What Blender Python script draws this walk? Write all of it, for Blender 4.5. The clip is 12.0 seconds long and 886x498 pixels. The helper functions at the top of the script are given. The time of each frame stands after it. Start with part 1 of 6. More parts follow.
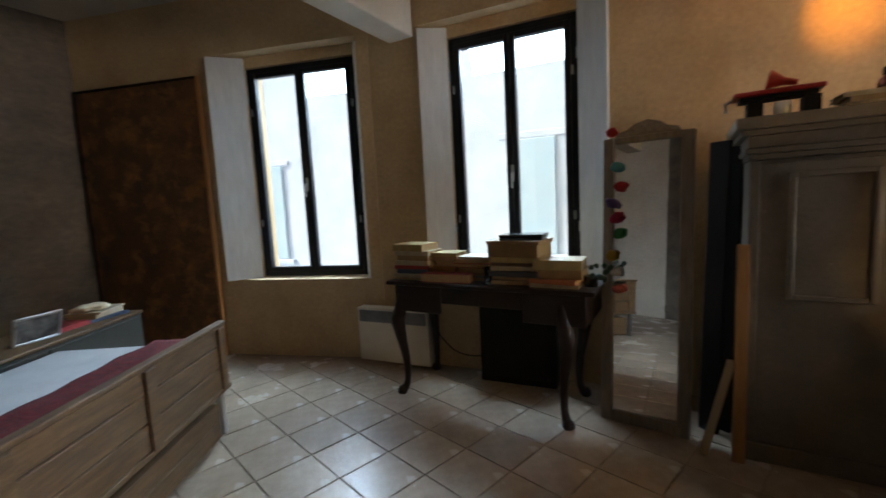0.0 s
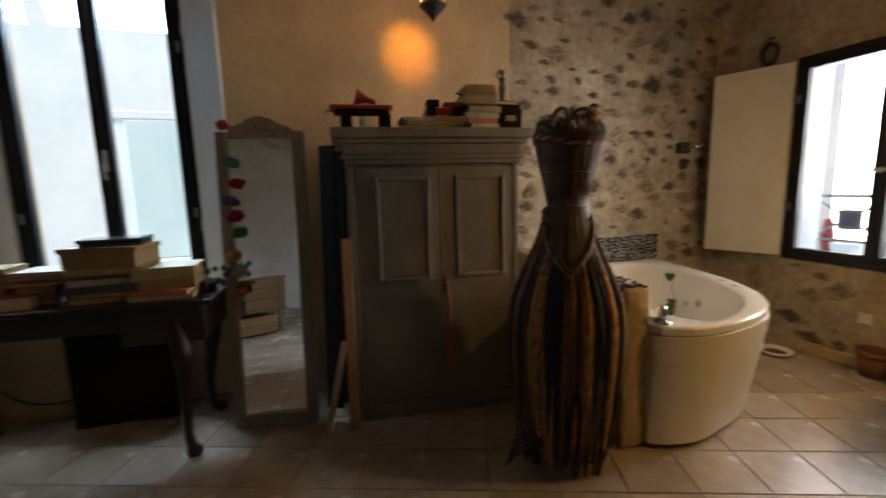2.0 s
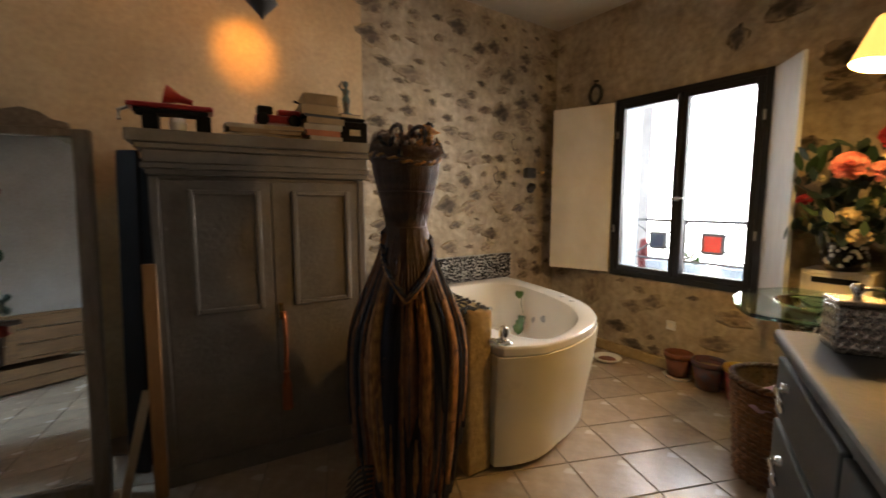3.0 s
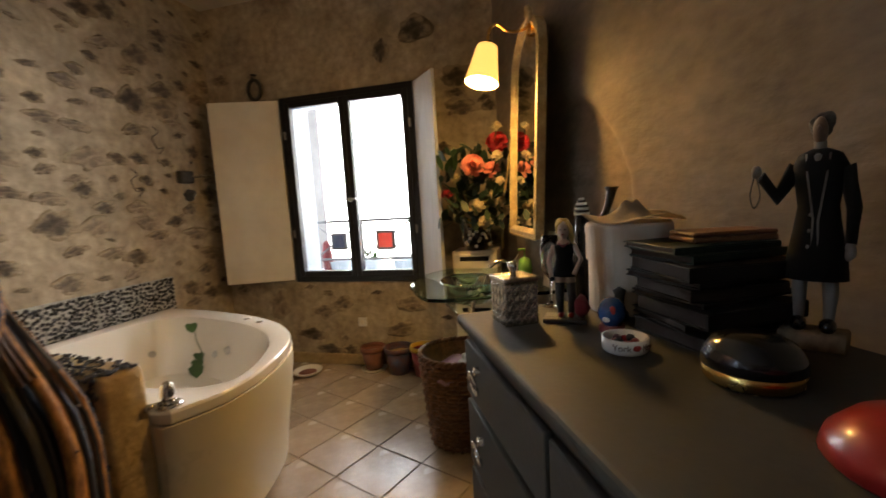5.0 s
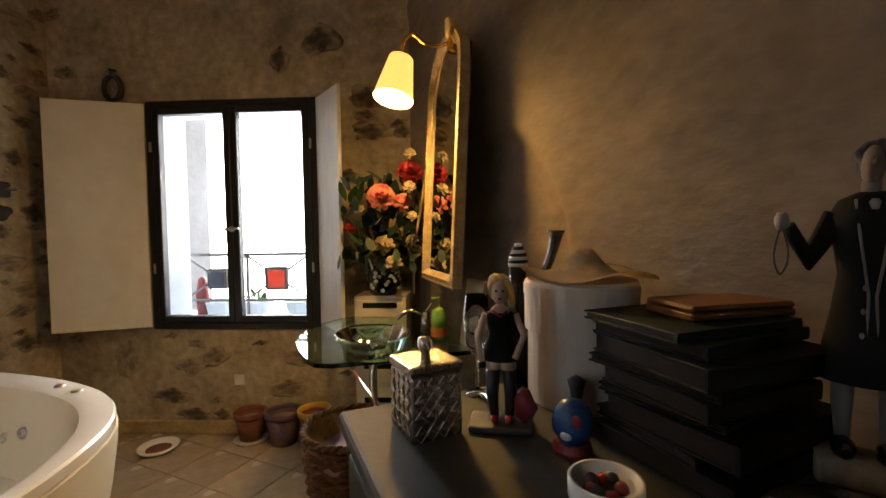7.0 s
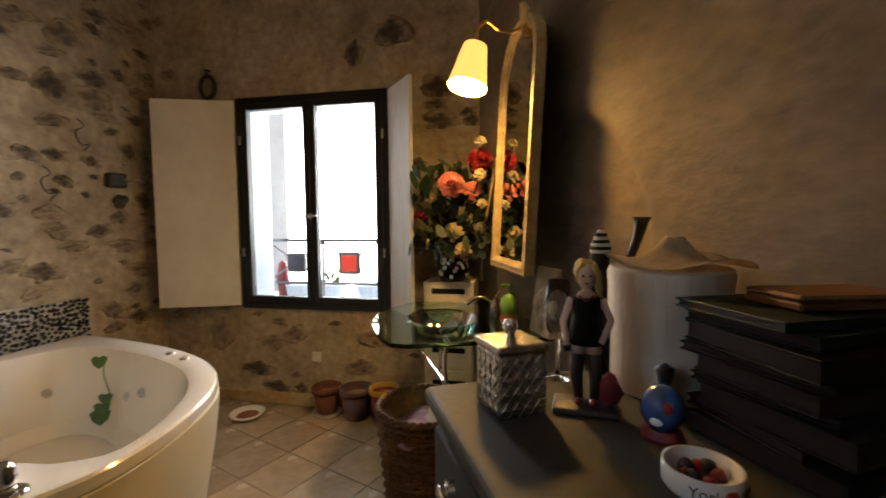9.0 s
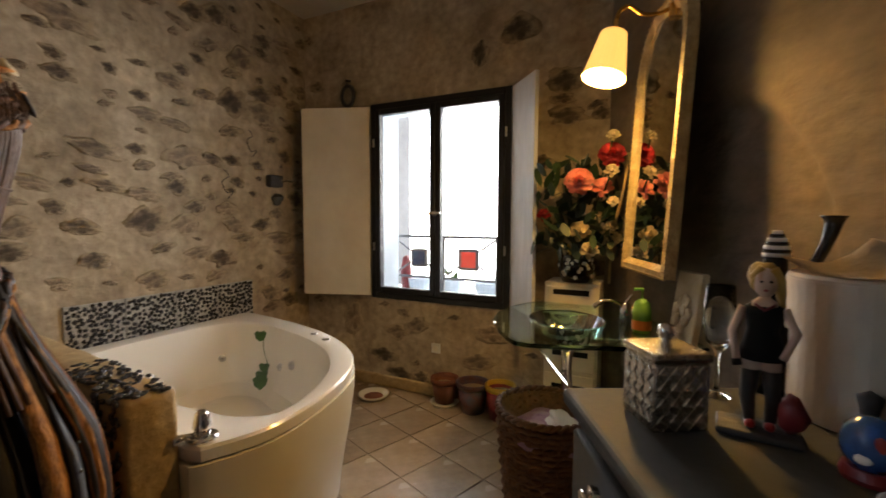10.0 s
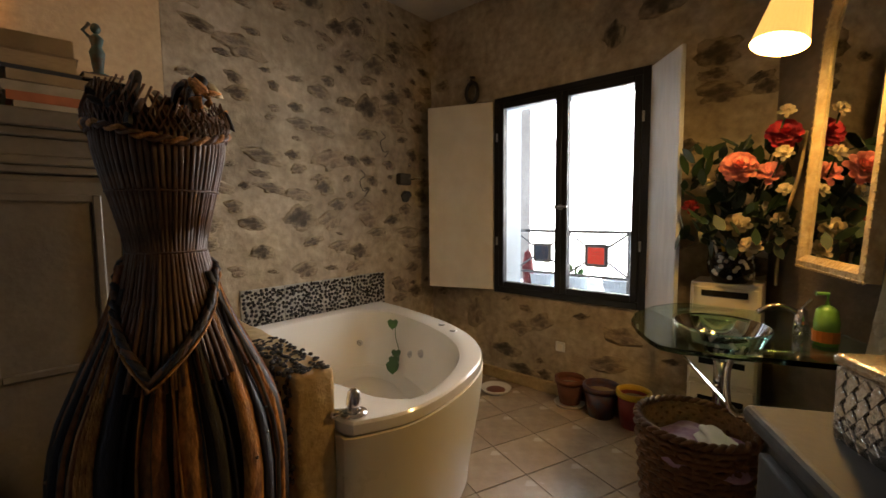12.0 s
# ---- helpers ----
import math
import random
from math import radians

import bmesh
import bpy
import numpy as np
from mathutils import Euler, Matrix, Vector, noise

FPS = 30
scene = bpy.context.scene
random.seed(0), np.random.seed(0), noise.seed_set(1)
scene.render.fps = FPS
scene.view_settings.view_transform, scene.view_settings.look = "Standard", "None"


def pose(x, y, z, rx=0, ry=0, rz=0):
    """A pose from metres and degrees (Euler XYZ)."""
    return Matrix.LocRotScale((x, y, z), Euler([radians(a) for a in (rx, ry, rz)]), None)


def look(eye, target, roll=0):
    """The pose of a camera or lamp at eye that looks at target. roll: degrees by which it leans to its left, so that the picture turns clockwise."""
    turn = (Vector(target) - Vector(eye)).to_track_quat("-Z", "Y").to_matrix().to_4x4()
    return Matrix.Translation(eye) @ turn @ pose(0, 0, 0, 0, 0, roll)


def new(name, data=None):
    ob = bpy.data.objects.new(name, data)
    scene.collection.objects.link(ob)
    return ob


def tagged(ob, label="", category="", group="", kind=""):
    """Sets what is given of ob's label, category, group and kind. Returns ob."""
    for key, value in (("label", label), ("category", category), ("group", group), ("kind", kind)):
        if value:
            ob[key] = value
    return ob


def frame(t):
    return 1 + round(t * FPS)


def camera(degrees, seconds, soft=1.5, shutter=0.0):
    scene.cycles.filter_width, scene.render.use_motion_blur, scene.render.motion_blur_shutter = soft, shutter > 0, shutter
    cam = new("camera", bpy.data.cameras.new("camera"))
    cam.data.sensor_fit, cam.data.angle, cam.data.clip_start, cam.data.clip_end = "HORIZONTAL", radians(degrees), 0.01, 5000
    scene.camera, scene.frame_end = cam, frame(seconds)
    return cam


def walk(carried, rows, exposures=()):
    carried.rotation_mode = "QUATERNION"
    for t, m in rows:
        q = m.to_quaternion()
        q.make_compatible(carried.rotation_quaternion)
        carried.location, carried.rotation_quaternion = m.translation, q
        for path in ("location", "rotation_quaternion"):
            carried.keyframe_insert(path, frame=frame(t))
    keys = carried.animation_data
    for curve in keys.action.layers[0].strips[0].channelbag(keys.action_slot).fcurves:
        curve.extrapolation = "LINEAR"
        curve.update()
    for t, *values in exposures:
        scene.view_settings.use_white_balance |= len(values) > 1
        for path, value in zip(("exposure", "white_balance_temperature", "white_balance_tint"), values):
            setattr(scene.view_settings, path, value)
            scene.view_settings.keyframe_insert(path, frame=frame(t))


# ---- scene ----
cam = camera(92.4, 12.0, shutter=0.5)

EXPOSURE = [(0, 0.26), (1.5, 0.02), (3, 0.34), (6, 0.10), (8.5, 0.18), (9, 0.12), (10, -0.04), (10.5, -0.12), (12, -0.22)]
PATH = [
    (0, (-0.676, 1.098, 1.283), (-1.683, 2.813, 1.074), -3.0),
    (0.5, (-0.638, 1.126, 1.308), (-1.35, 2.981, 1.082), -2.5),
    (1, (-0.588, 1.165, 1.29), (-0.895, 3.13, 1.072), -1.8),
    (1.5, (-0.55, 1.175, 1.275), (-0.52, 3.16, 1.031), -2.5),
    (2, (-0.453, 1.2, 1.288), (-0.023, 3.131, 0.994), -1.5),
    (2.5, (-0.334, 1.235, 1.29), (0.416, 3.075, 1.063), 0.2),
    (3, (-0.231, 1.282, 1.29), (0.726, 3.024, 1.071), -0.0),
    (3.5, (-0.152, 1.333, 1.287), (1.098, 2.882, 1.089), -0.3),
    (5.3, (0.063, 1.472, 1.273), (1.967, 2.058, 1.088), -2.8),
    (5.5, (0.128, 1.484, 1.278), (2.044, 2.038, 1.135), -1.9),
    (6, (0.256, 1.502, 1.286), (2.168, 2.084, 1.196), -0.9),
    (6.5, (0.334, 1.518, 1.279), (2.306, 1.841, 1.2), -0.6),
    (8.3, (0.377, 1.54, 1.294), (2.356, 1.814, 1.211), -0.9),
    (8.5, (0.346, 1.554, 1.282), (2.312, 1.912, 1.189), -0.5),
    (9, (0.324, 1.565, 1.276), (2.238, 2.132, 1.145), -0.5),
    (9.5, (0.314, 1.587, 1.278), (2.133, 2.41, 1.154), -0.3),
    (10, (0.295, 1.617, 1.271), (1.998, 2.657, 1.135), 0.2),
    (10.5, (0.281, 1.636, 1.267), (1.896, 2.803, 1.1), 0.5),
    (11, (0.265, 1.653, 1.271), (1.779, 2.952, 1.12), -0.2),
    (11.5, (0.259, 1.671, 1.272), (1.685, 3.066, 1.123), -0.2),
    (12, (0.257, 1.678, 1.271), (1.626, 3.127, 1.111), -0.5),
]
walk(cam, [(t, look(eye, at, roll)) for t, eye, at, roll in PATH], EXPOSURE)

# ---- light ----
world = bpy.data.worlds.new("world")
scene.world = world
world.use_nodes = True
wn = world.node_tree
sky = wn.nodes.new("ShaderNodeTexSky")
sky.sky_type = "NISHITA"
sky.sun_disc = False
sky.sun_elevation = radians(50)
sky.sun_rotation = radians(235)
sky.air_density, sky.dust_density = 1.0, 3.0
wn.links.new(sky.outputs[0], wn.nodes["Background"].inputs[0])
wn.nodes["Background"].inputs[1].default_value = 0.15
SUN_ELEV, SUN_AZ = 50, 235


def lamp(name, kind, m, energy, colour, size=0.1, **more):
    data = bpy.data.lights.new(name, kind)
    data.energy, data.color = energy, colour
    if kind == "AREA":
        data.shape, data.size, data.size_y = "RECTANGLE", size, more["size_y"]
    elif kind == "SUN":
        data.angle = radians(size)
    else:
        data.shadow_soft_size = size
    if kind == "SPOT":
        data.spot_size, data.spot_blend = radians(more["cone"]), more["blend"]
    ob = new(name, data)
    ob.matrix_world = m
    return ob


MA = pose(-3.15, 3.80, 0, 0, 0, 18)
MB = pose(-1.74, 3.99, 0, 0, 0, 5.5)
MC = pose(2.86, 3.0, 0, 0, 0, -84.5)
MD = pose(-0.122, 0.195, 0, 0, 0, 32)

lamp("sun", "SUN", look((0, 0, 9), (-math.sin(radians(SUN_AZ)) * 5, -math.cos(radians(SUN_AZ)) * 5, 9 - 5 * math.tan(radians(SUN_ELEV)))), 5.0, (1, 0.97, 0.92), 10)
lamp("window_light", "AREA", MA @ pose(-0.45, 1.8, 3.5, -62, 0, 0), 270, (0.58, 0.79, 1), 2.2, size_y=1.5)
lamp("window_light", "AREA", MB @ pose(-0.06, 1.8, 3.5, -62, 0, 0), 360, (0.58, 0.79, 1), 2.0, size_y=1.5)
lamp("window_light", "AREA", MC @ pose(-0.5, 2.3, 1.75, -90, 0, 0), 500, (1, 0.975, 0.945), 4.2, size_y=2.6)
lamp("lamp_light", "POINT", pose(2.006, 1.954, 1.815), 35.0, (1, 0.58, 0.17), 0.06)
lamp("lantern_light", "POINT", pose(0.025, 3.43, 2.26), 4.2, (1, 0.45, 0.12), 0.02)
lamp("lantern_beam", "SPOT", look((0.025, 3.55, 2.46), (0.01, 4.15, 2.18)), 34, (1, 0.40, 0.05), 0.03, cone=38, blend=1.0)


# ---- materials ----
def mat(name, col, rough=0.6, col2=None, scale=8.0, metal=0.0, bump=0.0, bscale=60.0, spec=0.5, fine=0.0, emit=None, strength=0.0, stretch=None, rand=0.0, coat=0.0, spots=None):
    """Painted, plastered or natural surface: two colours mixed by large noise, fine grain, relief."""
    m = bpy.data.materials.new(name)
    m.use_nodes = True
    t = m.node_tree
    b = t.nodes["Principled BSDF"]
    b.inputs["Roughness"].default_value = rough
    b.inputs["Metallic"].default_value = metal
    b.inputs["Specular IOR Level"].default_value = spec
    b.inputs["Coat Weight"].default_value = coat
    co = t.nodes.new("ShaderNodeTexCoord")
    mp = t.nodes.new("ShaderNodeMapping")
    if stretch:
        mp.inputs["Scale"].default_value = stretch
    t.links.new(co.outputs["Object"], mp.inputs[0])
    n1 = t.nodes.new("ShaderNodeTexNoise")
    n1.inputs["Scale"].default_value, n1.inputs["Detail"].default_value, n1.inputs["Roughness"].default_value = scale, 6, 0.62
    t.links.new(mp.outputs[0], n1.inputs[0])
    ramp = t.nodes.new("ShaderNodeValToRGB")
    c2 = col2 or tuple(c * 0.72 for c in col)
    ramp.color_ramp.elements[0].position, ramp.color_ramp.elements[1].position = 0.36, 0.66
    ramp.color_ramp.elements[0].color, ramp.color_ramp.elements[1].color = (*c2, 1), (*col, 1)
    t.links.new(n1.outputs[0], ramp.inputs[0])
    out = ramp.outputs[0]
    n2 = t.nodes.new("ShaderNodeTexNoise")
    n2.inputs["Scale"].default_value, n2.inputs["Detail"].default_value = bscale, 5
    t.links.new(mp.outputs[0], n2.inputs[0])
    if fine:
        mx = t.nodes.new("ShaderNodeMix")
        mx.data_type, mx.blend_type = "RGBA", "OVERLAY"
        mx.inputs[0].default_value = fine
        t.links.new(out, mx.inputs[6])
        t.links.new(n2.outputs[0], mx.inputs[7])
        out = mx.outputs[2]
    if spots:
        sc, lo, hi, colour = spots
        n3 = t.nodes.new("ShaderNodeTexNoise")
        n3.inputs["Scale"].default_value, n3.inputs["Detail"].default_value, n3.inputs["Roughness"].default_value = sc, 8, 0.7
        t.links.new(mp.outputs[0], n3.inputs[0])
        r3 = t.nodes.new("ShaderNodeMapRange")
        r3.inputs[1].default_value, r3.inputs[2].default_value = lo, hi
        t.links.new(n3.outputs[0], r3.inputs[0])
        mx = t.nodes.new("ShaderNodeMix")
        mx.data_type = "RGBA"
        t.links.new(r3.outputs[0], mx.inputs[0])
        t.links.new(out, mx.inputs[6])
        mx.inputs[7].default_value = (*colour, 1)
        out = mx.outputs[2]
    if rand:
        oi = t.nodes.new("ShaderNodeObjectInfo")
        hs = t.nodes.new("ShaderNodeHueSaturation")
        mr = t.nodes.new("ShaderNodeMapRange")
        mr.inputs[3].default_value, mr.inputs[4].default_value = 1 - rand, 1 + rand
        t.links.new(oi.outputs["Random"], mr.inputs[0])
        t.links.new(mr.outputs[0], hs.inputs["Value"])
        t.links.new(out, hs.inputs["Color"])
        out = hs.outputs[0]
    t.links.new(out, b.inputs["Base Color"])
    mrr = t.nodes.new("ShaderNodeMapRange")
    mrr.inputs[3].default_value, mrr.inputs[4].default_value = max(rough - 0.1, 0.02), min(rough + 0.12, 1)
    t.links.new(n1.outputs[0], mrr.inputs[0])
    t.links.new(mrr.outputs[0], b.inputs["Roughness"])
    if bump:
        bp = t.nodes.new("ShaderNodeBump")
        bp.inputs["Strength"].default_value, bp.inputs["Distance"].default_value = bump, 0.01
        add = t.nodes.new("ShaderNodeMath")
        t.links.new(n1.outputs[0], add.inputs[0])
        t.links.new(n2.outputs[0], add.inputs[1])
        t.links.new(add.outputs[0], bp.inputs["Height"])
        t.links.new(bp.outputs[0], b.inputs["Normal"])
    if emit:
        b.inputs["Emission Color"].default_value, b.inputs["Emission Strength"].default_value = (*emit, 1), strength
    return m


def glass(name, col=(1, 1, 1), rough=0.0, ior=1.45):
    m = bpy.data.materials.new(name)
    m.use_nodes = True
    b = m.node_tree.nodes["Principled BSDF"]
    b.inputs["Base Color"].default_value = (*col, 1)
    b.inputs["Roughness"].default_value = rough
    b.inputs["Transmission Weight"].default_value = 1
    b.inputs["IOR"].default_value = ior
    return m


PALEPLASTER = mat("pale_limewash", (0.66, 0.60, 0.51), 0.85, (0.54, 0.48, 0.40), 1.8, bump=0.25, bscale=30, fine=0.2)
PLASTER = mat("ochre_limewash", (0.57, 0.41, 0.235), 0.8, (0.43, 0.295, 0.155), 1.6, bump=0.25, bscale=35, fine=0.25)
PLASTER_GREY = mat("grey_render", (0.235, 0.187, 0.14), 0.75, (0.145, 0.113, 0.085), 2.2, bump=0.6, bscale=14, fine=0.35, stretch=(1, 1, 1.8))
MORTAR = mat("lime_mortar", (0.465, 0.38, 0.27), 0.9, (0.28, 0.222, 0.152), 2.6, bump=1.0, bscale=19, fine=0.6, spots=(3.4, 0.54, 0.74, (0.17, 0.125, 0.080)))
STONE = mat("rubble_stone", (0.25, 0.19, 0.13), 0.9, (0.10, 0.075, 0.055), 3.2, bump=0.9, bscale=9, fine=0.5, rand=0.55)


def smear(m, colour):
    """Lime mortar wiped over the rim of each stone, with a ragged edge."""
    t = m.node_tree
    b = t.nodes["Principled BSDF"]
    src = b.inputs["Base Color"].links[0].from_socket
    co = t.nodes.new("ShaderNodeTexCoord")
    flat = t.nodes.new("ShaderNodeVectorMath")
    flat.operation = "MULTIPLY"
    flat.inputs[1].default_value = (1, 0, 1)
    t.links.new(co.outputs["Object"], flat.inputs[0])
    size = t.nodes.new("ShaderNodeVectorMath")
    size.operation = "LENGTH"
    t.links.new(flat.outputs[0], size.inputs[0])
    n = t.nodes.new("ShaderNodeTexNoise")
    n.inputs["Scale"].default_value, n.inputs["Detail"].default_value = 3.5, 6
    t.links.new(co.outputs["Object"], n.inputs[0])
    add = t.nodes.new("ShaderNodeMath")
    add.operation = "MULTIPLY_ADD"
    add.inputs[1].default_value = 0.9
    t.links.new(n.outputs[0], add.inputs[0])
    t.links.new(size.outputs["Value"], add.inputs[2])
    mr = t.nodes.new("ShaderNodeMapRange")
    mr.interpolation_type = "SMOOTHSTEP"
    mr.inputs[1].default_value, mr.inputs[2].default_value, mr.inputs[4].default_value = 0.62, 0.98, 0.94
    t.links.new(add.outputs[0], mr.inputs[0])
    mx = t.nodes.new("ShaderNodeMix")
    mx.data_type = "RGBA"
    t.links.new(mr.outputs[0], mx.inputs[0])
    t.links.new(src, mx.inputs[6])
    mx.inputs[7].default_value = (*colour, 1)
    t.links.new(mx.outputs[2], b.inputs["Base Color"])


smear(STONE, (0.36, 0.285, 0.19))
DARKSTONE = mat("dark_rubble_stone", (0.115, 0.088, 0.066), 0.9, (0.05, 0.038, 0.03), 3.2, bump=0.9, bscale=9, fine=0.4, rand=0.2)
smear(DARKSTONE, (0.33, 0.26, 0.17))
CEIL = mat("white_ceiling", (0.55, 0.5, 0.42), 0.9, (0.45, 0.4, 0.33), 2, bump=0.2)
TILE = mat("beige_floor_tile", (0.42, 0.335, 0.25), 0.25, (0.30, 0.23, 0.168), 3.5, bump=0.12, bscale=18, fine=0.2, rand=0.13)
GROUT = mat("grout", (0.28, 0.225, 0.17), 0.9, bump=0.3)
BLACKFRAME = mat("black_window_frame", (0.009, 0.010, 0.014), 0.45, scale=20, spec=0.3, bump=0.05)
WHITEPAINT = mat("white_painted_wood", (0.70, 0.70, 0.69), 0.5, (0.60, 0.60, 0.59), 5, bump=0.08, bscale=40, stretch=(6, 6, 1))
CREAM = mat("cream_paint", (0.72, 0.67, 0.57), 0.55, (0.64, 0.58, 0.48), 4, bump=0.08)
DARKWOOD = mat("dark_mahogany", (0.020, 0.009, 0.006), 0.42, (0.011, 0.005, 0.004), 6, bump=0.1, stretch=(1, 6, 6), spec=0.35, coat=0.05)
GREYWOOD = mat("grey_painted_wood", (0.215, 0.178, 0.134), 0.55, (0.155, 0.125, 0.092), 4, bump=0.2, bscale=50, fine=0.15, spots=(14, 0.66, 0.74, (0.33, 0.30, 0.25)))
GREYCHEST = mat("grey_green_paint", (0.056, 0.054, 0.047), 0.6, (0.040, 0.039, 0.033), 3, bump=0.08, fine=0.1, spec=0.3)
MIRRORWOOD = mat("grey_weathered_wood", (0.30, 0.25, 0.20), 0.6, (0.20, 0.16, 0.12), 6, bump=0.3, stretch=(8, 8, 1), fine=0.2)
OAK = mat("bleached_planks", (0.165, 0.094, 0.038), 0.65, (0.085, 0.046, 0.018), 5, bump=0.3, stretch=(1, 8, 8), fine=0.4)
ORANGEWOOD = mat("orange_pine", (0.45, 0.22, 0.07), 0.5, (0.33, 0.15, 0.045), 5, stretch=(10, 10, 1), bump=0.1)
PALEWOOD = mat("pale_batten", (0.55, 0.42, 0.26), 0.55, (0.45, 0.33, 0.19), 5, stretch=(10, 10, 1))
RUSTPANEL = mat("rust_brown_panel", (0.15, 0.060, 0.018), 0.6, (0.042, 0.018, 0.009), 3.5, bump=0.4, bscale=30, fine=0.3, spots=(5, 0.5, 0.68, (0.28, 0.12, 0.028)))
CHROME = mat("chrome", (0.8, 0.8, 0.8), 0.12, (0.75, 0.75, 0.75), 4, metal=1)
STEEL = mat("brushed_steel", (0.5, 0.5, 0.5), 0.3, (0.42, 0.42, 0.42), 12, metal=1)
IRON = mat("dark_iron", (0.03, 0.027, 0.025), 0.55, scale=20, bump=0.3)
BRASS = mat("brass", (0.72, 0.47, 0.16), 0.25, (0.60, 0.38, 0.12), 8, metal=1)
ACRYLIC = mat("white_acrylic", (0.80, 0.77, 0.70), 0.12, (0.78, 0.75, 0.68), 2, coat=0.4)
TUBPANEL = mat("cream_tub_panel", (0.70, 0.64, 0.47), 0.3, (0.66, 0.60, 0.44), 2, coat=0.2)
MIRROR = mat("mirror_silver", (0.86, 0.86, 0.85), 0.02, (0.84, 0.84, 0.83), 3, metal=1)
MIRROR.node_tree.nodes["Principled BSDF"].inputs["Roughness"].default_value = 0.01
for link in list(MIRROR.node_tree.links):
    if link.to_socket.name == "Roughness":
        MIRROR.node_tree.links.remove(link)
GLASS = glass("window_glass", (1, 1, 1))
SINKGLASS = glass("green_glass", (0.62, 0.86, 0.78), 0.02, 1.5)
CLEAR = glass("clear_glass", (0.95, 0.98, 1), 0.0)
GOLDFRAME = mat("cream_gilt_frame", (0.50, 0.39, 0.20), 0.5, (0.34, 0.24, 0.10), 18, bump=0.6, bscale=70, fine=0.3)
SHADE = mat("cream_lampshade", (0.85, 0.66, 0.32), 0.8, (0.8, 0.6, 0.28), 6, emit=(1, 0.56, 0.12), strength=1.25)
BULB = mat("bulb", (1, 0.9, 0.7), 0.5, emit=(1, 0.8, 0.45), strength=12)
PEBBLE = mat("black_pebble", (0.012, 0.014, 0.02), 0.25, (0.03, 0.03, 0.035), 10, rand=0.5, coat=0.3)
PEBGROUT = mat("pale_grout", (0.38, 0.37, 0.34), 0.85, (0.28, 0.27, 0.25), 12, bump=0.3)
WICKER = mat("brown_wicker", (0.17, 0.075, 0.030), 0.55, (0.085, 0.036, 0.015), 30, bump=0.4, bscale=90, rand=0.2)
DRESSCANE = mat("dark_cane", (0.125, 0.056, 0.025), 0.55, (0.055, 0.026, 0.013), 20, bump=0.3, stretch=(4, 4, 1))
STRAW = mat("golden_straw", (0.56, 0.26, 0.075), 0.85, (0.17, 0.072, 0.022), 18, stretch=(3, 3, 1), bump=0.5, fine=0.3)
RUSTCLOTH = mat("rust_raffia", (0.26, 0.10, 0.035), 0.9, (0.10, 0.038, 0.016), 20, stretch=(2, 2, 1), bump=0.5, fine=0.3)
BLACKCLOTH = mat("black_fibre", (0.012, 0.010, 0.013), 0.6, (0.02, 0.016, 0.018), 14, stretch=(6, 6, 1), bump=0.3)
NAVYCLOTH = mat("navy_fibre", (0.010, 0.009, 0.020), 0.8, (0.01, 0.01, 0.02), 14, stretch=(6, 6, 1), bump=0.3)
BLACK = mat("black_lacquer", (0.008, 0.008, 0.009), 0.18, scale=10, coat=0.4)
DARKBOARD = mat("dark_stained_board", (0.020, 0.012, 0.008), 0.75, (0.011, 0.007, 0.005), 8, spec=0.25, bump=0.2, stretch=(6, 6, 1))
BLACKMATTE = mat("black_plastic", (0.007, 0.007, 0.007), 0.8, scale=10, spec=0.25)
WHITE = mat("white_ceramic", (0.78, 0.76, 0.72), 0.2, (0.74, 0.72, 0.67), 4, coat=0.3)
HATBOX = mat("ivory_card", (0.70, 0.60, 0.48), 0.65, (0.60, 0.50, 0.39), 4, bump=0.1)
FELT = mat("straw_felt", (0.62, 0.50, 0.34), 0.85, (0.54, 0.42, 0.27), 12, bump=0.3)
RED = mat("red_paint", (0.36, 0.018, 0.014), 0.3, (0.26, 0.012, 0.012), 4, coat=0.3)
REDCLOTH = mat("red_quilt", (0.17, 0.012, 0.016), 0.9, (0.09, 0.008, 0.010), 30, bump=0.3)
WHITECLOTH = mat("white_bedlinen", (0.62, 0.62, 0.62), 0.9, (0.54, 0.54, 0.55), 5, bump=0.2)
SKIN = mat("painted_resin_pale", (0.48, 0.32, 0.22), 0.5, (0.42, 0.27, 0.18), 6)
BLOND = mat("yellow_resin", (0.62, 0.38, 0.09), 0.5, scale=12)
YELLOW = mat("yellow_plastic", (0.60, 0.38, 0.03), 0.4, scale=4)
MAROON = mat("maroon_plastic", (0.22, 0.018, 0.022), 0.4, scale=4)
TERRA = mat("terracotta", (0.20, 0.070, 0.040), 0.8, (0.13, 0.045, 0.028), 8, bump=0.2)
LEAF = mat("dark_leaf", (0.014, 0.036, 0.011), 0.55, (0.009, 0.022, 0.008), 12, rand=0.3)
IVY = mat("bright_leaf", (0.045, 0.13, 0.022), 0.45, (0.03, 0.08, 0.014), 12, rand=0.2)
PINK = mat("coral_pink_petal", (0.78, 0.33, 0.27), 0.7, (0.66, 0.19, 0.16), 12, rand=0.15)
CRIMSON = mat("crimson_petal", (0.42, 0.014, 0.028), 0.7, (0.3, 0.01, 0.02), 12, rand=0.15)
WPETAL = mat("cream_petal", (0.56, 0.48, 0.33), 0.7, (0.46, 0.37, 0.22), 12, rand=0.1)
POTBLUE = mat("blue_glazed_pot", (0.03, 0.05, 0.12), 0.35, (0.10, 0.025, 0.025), 12, coat=0.3)
GREENBOTTLE = mat("green_soap", (0.22, 0.48, 0.10), 0.2, scale=5, coat=0.3)
